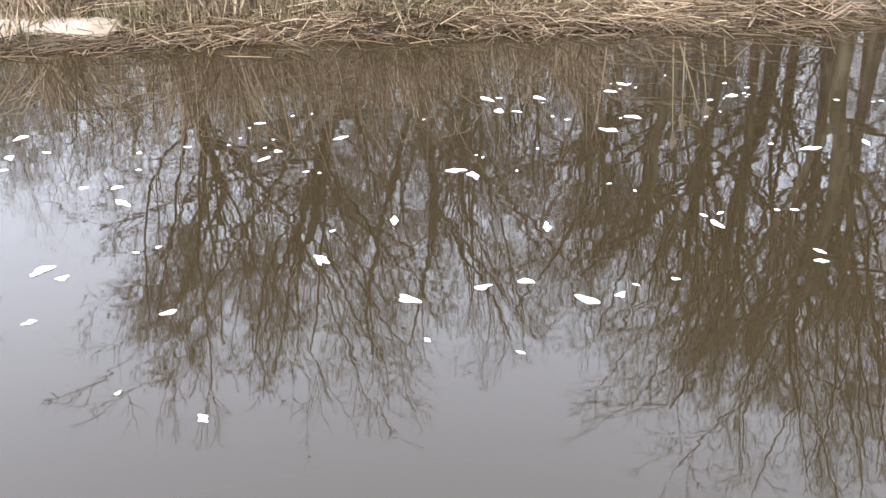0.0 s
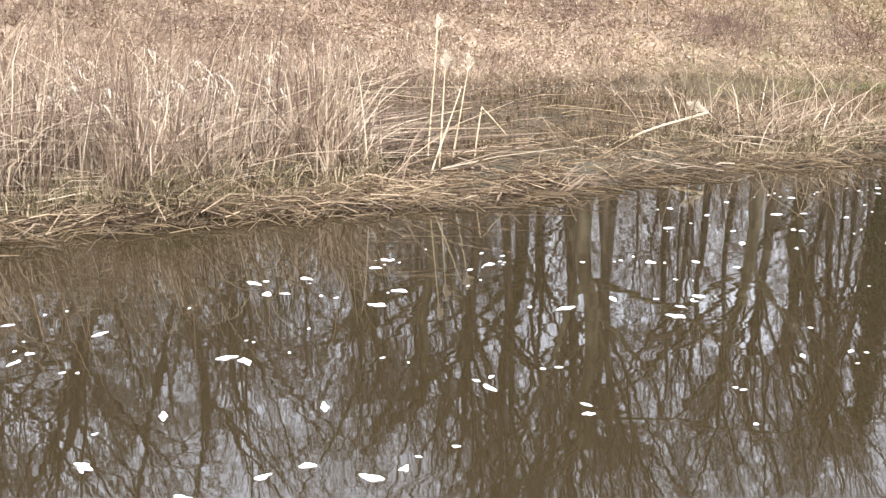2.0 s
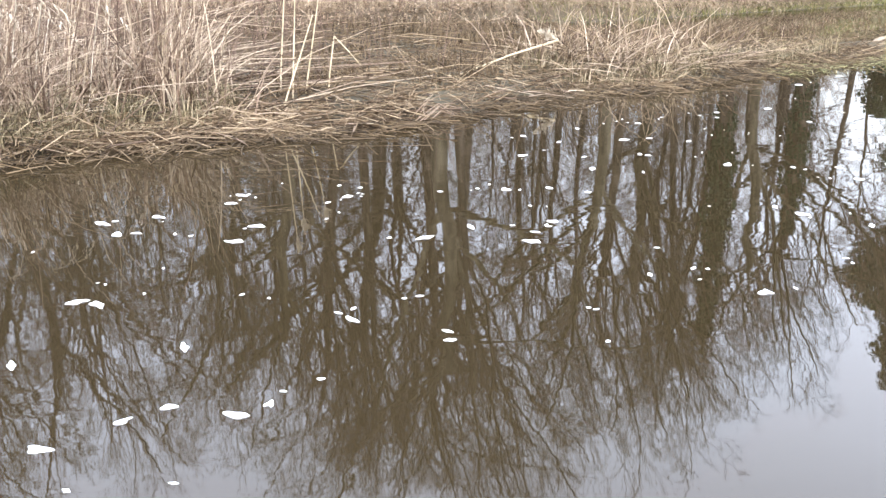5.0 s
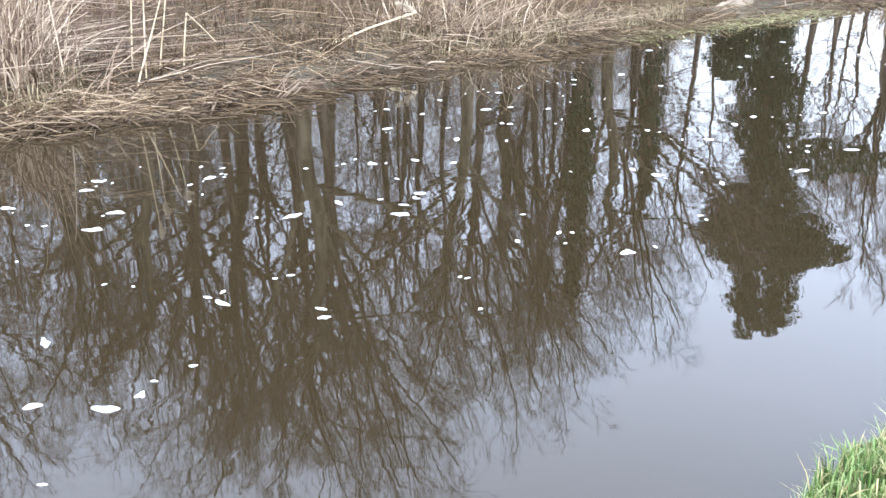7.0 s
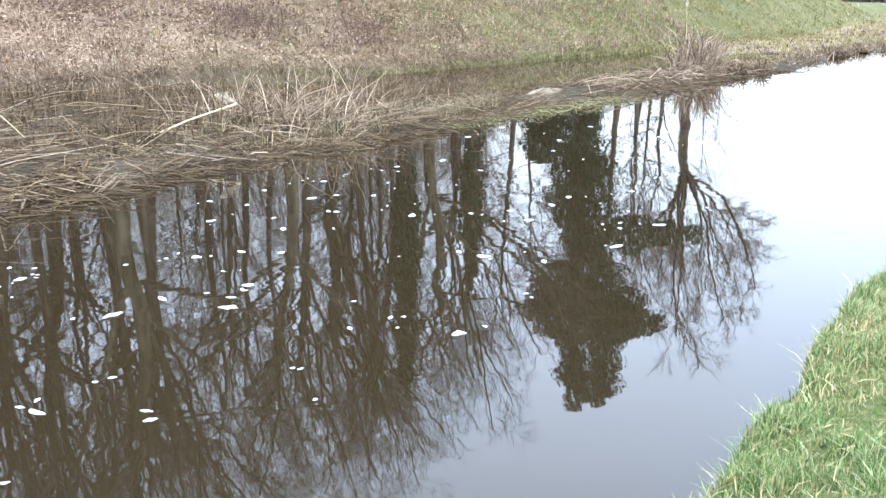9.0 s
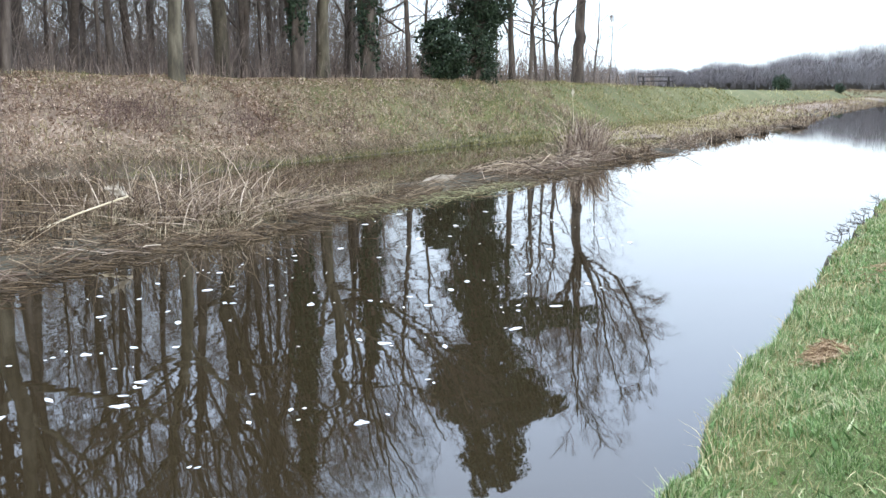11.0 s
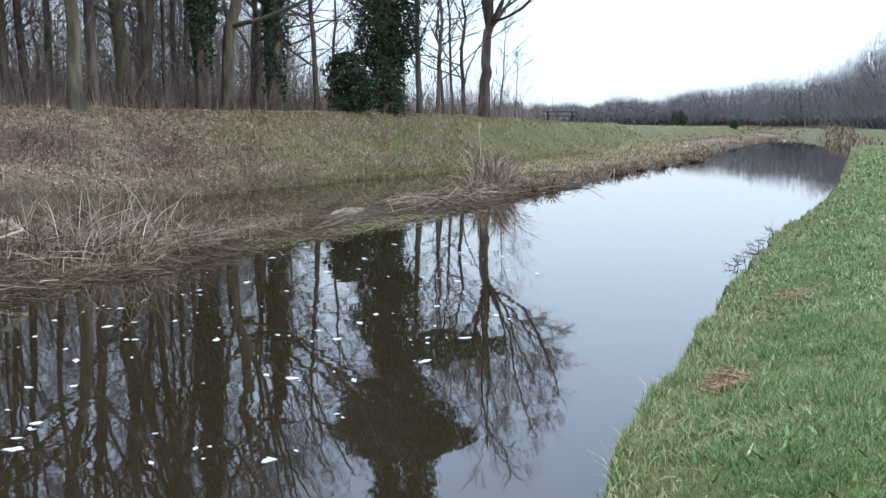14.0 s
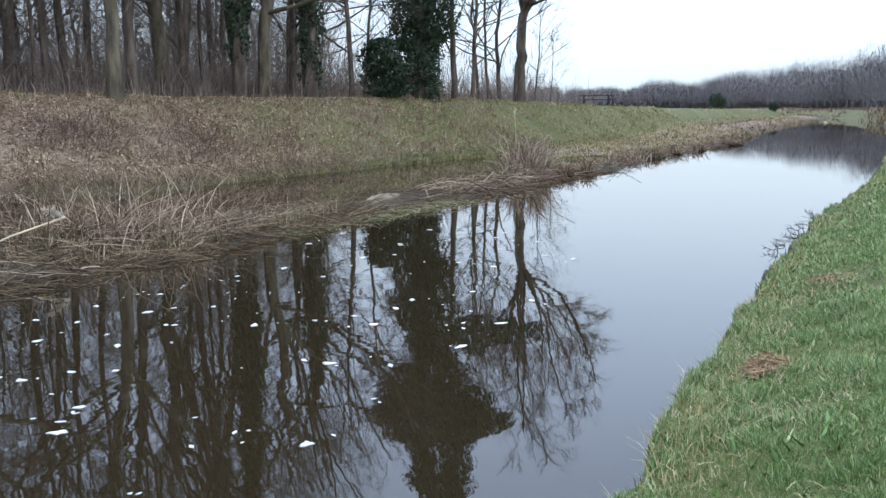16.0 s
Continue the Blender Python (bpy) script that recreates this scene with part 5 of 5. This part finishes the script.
def weed(x, y, h, seed):
    rng = np.random.default_rng(seed)
    st = np.array([[[0, 0, -0.1], [rng.normal(0, 0.05), 0.05, h * 0.5], [rng.normal(0, 0.12), 0.2, h * 0.8]]])
    r = np.array([[0.009, 0.006, 0.004]])
    bp_, br = grow(rng, st, r, 9, 0.2, 0.45, (30, 75), 3, 0.05, 0.2, 0.7, 0.004)
    ob = empty("dead_weed", pose(x, y, float(max(height(x, y), 0))))
    part("stem", tri_mesh("stem", *tubes(st, r, 5), WEED), ob)
    tagged(part("twigs", tri_mesh("twigs", *tubes(bp_, br, 3), WEED), ob, "dark withered twigs"), kind="stuff")
    tagged(ob, "dark withered weed overhanging the water from the bank", "weed", "bank weeds")


wr = random.Random(4)
for i in range(15):
    wx = wr.choice((wr.uniform(14, 16), wr.uniform(14.5, 19.5), wr.uniform(16, 20)))
    weed(wx, float(near_edge(wx)) + wr.uniform(-0.05, 0.35), wr.uniform(0.07, 0.16), 50 + i)


def box(bm, sx, sy, sz, m):
    r = bmesh.ops.create_cube(bm, size=1, matrix=m @ Matrix.Diagonal((sx, sy, sz, 1)))
    bmesh.ops.bevel(bm, geom=[e for e in bm.edges if all(v in r["verts"] for v in e.verts)], offset=0.008, segments=1, affect="EDGES")


def box_mesh(name, sx, sy, sz, m, material):
    bm = bmesh.new()
    box(bm, sx, sy, sz, m)
    me = bpy.data.meshes.new(name)
    bm.to_mesh(me)
    bm.free()
    me.materials.append(material)
    return me


def picnic_table(az, dist):
    x, y = polar(az, dist)
    ob = empty("picnic_table", pose(x, y, float(height(x, y)), 0, 0, -56) @ Matrix.Scale(1.2, 4))
    for i in range(4):
        part("tabletop_board", box_mesh("tabletop_board", 2.4, 0.17, 0.045, pose(0, -0.27 + i * 0.18, 0.74), PLANK), ob)
    for s in (-1, 1):
        part("seat_board", box_mesh("seat_board", 2.4, 0.26, 0.045, pose(0, s * 0.72, 0.45), PLANK), ob)
        part("brace", box_mesh("brace", 0.06, 1.6, 0.09, pose(s * 0.85, 0, 0.39), PLANK), ob)
        for q in (-1, 1):
            part("leg", box_mesh("leg", 0.06, 0.1, 0.85, pose(s * 0.85, q * 0.42, 0.36, q * 25), PLANK), ob)
    tagged(ob, "dark weathered wooden picnic table on the grassy dyke", "picnic table")


picnic_table(60.9, crest_dist(60.9) + 4.2)


def round_bush(az, dist, r, label):
    rng = np.random.default_rng(int(az * 7))
    x, y = polar(az, dist)
    ob = empty("bush", pose(x, y, float(height(x, y))))
    st = np.zeros((9, 3, 3))
    st[:, 1] = rng.normal(0, r * 0.3, (9, 3)) + [0, 0, r]
    st[:, 2] = rng.normal(0, r * 0.5, (9, 3)) + [0, 0, r * 1.6]
    part("stems", tri_mesh("stems", *tubes(st, np.full((9, 3), 0.04), 4), TWIG), ob)
    d = rng.normal(size=(2600, 3))
    d /= np.linalg.norm(d, axis=1, keepdims=True)
    c = d * r * rng.uniform(0.5, 1.05, (2600, 1)) * (1 + 0.25 * np.sin(d[:, :1] * 5) * np.cos(d[:, 1:2] * 6)) + [0, 0, r * 0.9]
    part("foliage", tri_mesh("foliage", *ivy_leaves(rng, c, r * 0.09), IVY), ob)
    tagged(ob, label, "bush")


round_bush(67.75, 150, 1.25, "dark round evergreen bush in the far meadow")
round_bush(70.8, 210, 1.0, "small dark bush in the far meadow")


def driftwood():
    x, y = 139, 41
    tagged(new("driftwood", tube_mesh("driftwood", [(x - 3, y - 1, 0.04), (x, y, 0.1), (x + 3, y + 0.8, 0.05)], [0.12, 0.15, 0.08], PALE)), "pale floating log on the far water", "driftwood")


driftwood()


# ---- floating foam ----
def foam_mesh(seed):
    rng = random.Random(seed)
    bm = bmesh.new()
    bmesh.ops.create_circle(bm, cap_ends=True, segments=18, radius=1)
    lob = [(rng.uniform(0.1, 0.4), rng.randint(2, 4), rng.uniform(0, 6.28)) for _ in range(3)]
    for v in bm.verts:
        a = math.atan2(v.co.y, v.co.x)
        k = 0.75 + sum(s * math.sin(q * a + o) for s, q, o in lob) * 0.5
        v.co.x, v.co.y = v.co.x * k, v.co.y * k * 0.75
    top = bmesh.ops.extrude_face_region(bm, geom=bm.faces[:])
    for v in top["geom"]:
        if isinstance(v, bmesh.types.BMVert):
            v.co = Vector((v.co.x * 0.8, v.co.y * 0.8, 0.16))
    me = bpy.data.meshes.new("foam_flake")
    bm.to_mesh(me)
    bm.free()
    me.materials.append(FOAM)
    return smooth(me)


FLAKES = [foam_mesh(i) for i in range(9)]
fr = random.Random(77)
x = y = 0.0
for i in range(270):
    s = 0.016 + 0.05 * fr.random() ** 2.6
    if i % 4 == 3:  # some flakes drift in company
        x, y = x + fr.uniform(-0.22, 0.22), y + fr.uniform(-0.16, 0.16)
        s *= 0.7
    else:
        x = -3.5 + 17.5 * fr.random() ** 1.1
        y = float(near_edge(x)) + 2.2 + fr.random() ** 0.85 * min(4.3 + 0.16 * max(0.0, x), float(far_edge(x) - near_edge(x)) - 3.2)
    ob = new("foam_flake", fr.choice(FLAKES))
    ob.matrix_world = pose(x, y, 0.001, 0, 0, fr.uniform(0, 360)) @ Matrix.Diagonal((s * fr.uniform(0.9, 1.7), s, s * 0.6, 1))
    tagged(ob, "small white flake of foam drifting on the water", "foam", "foam flakes")
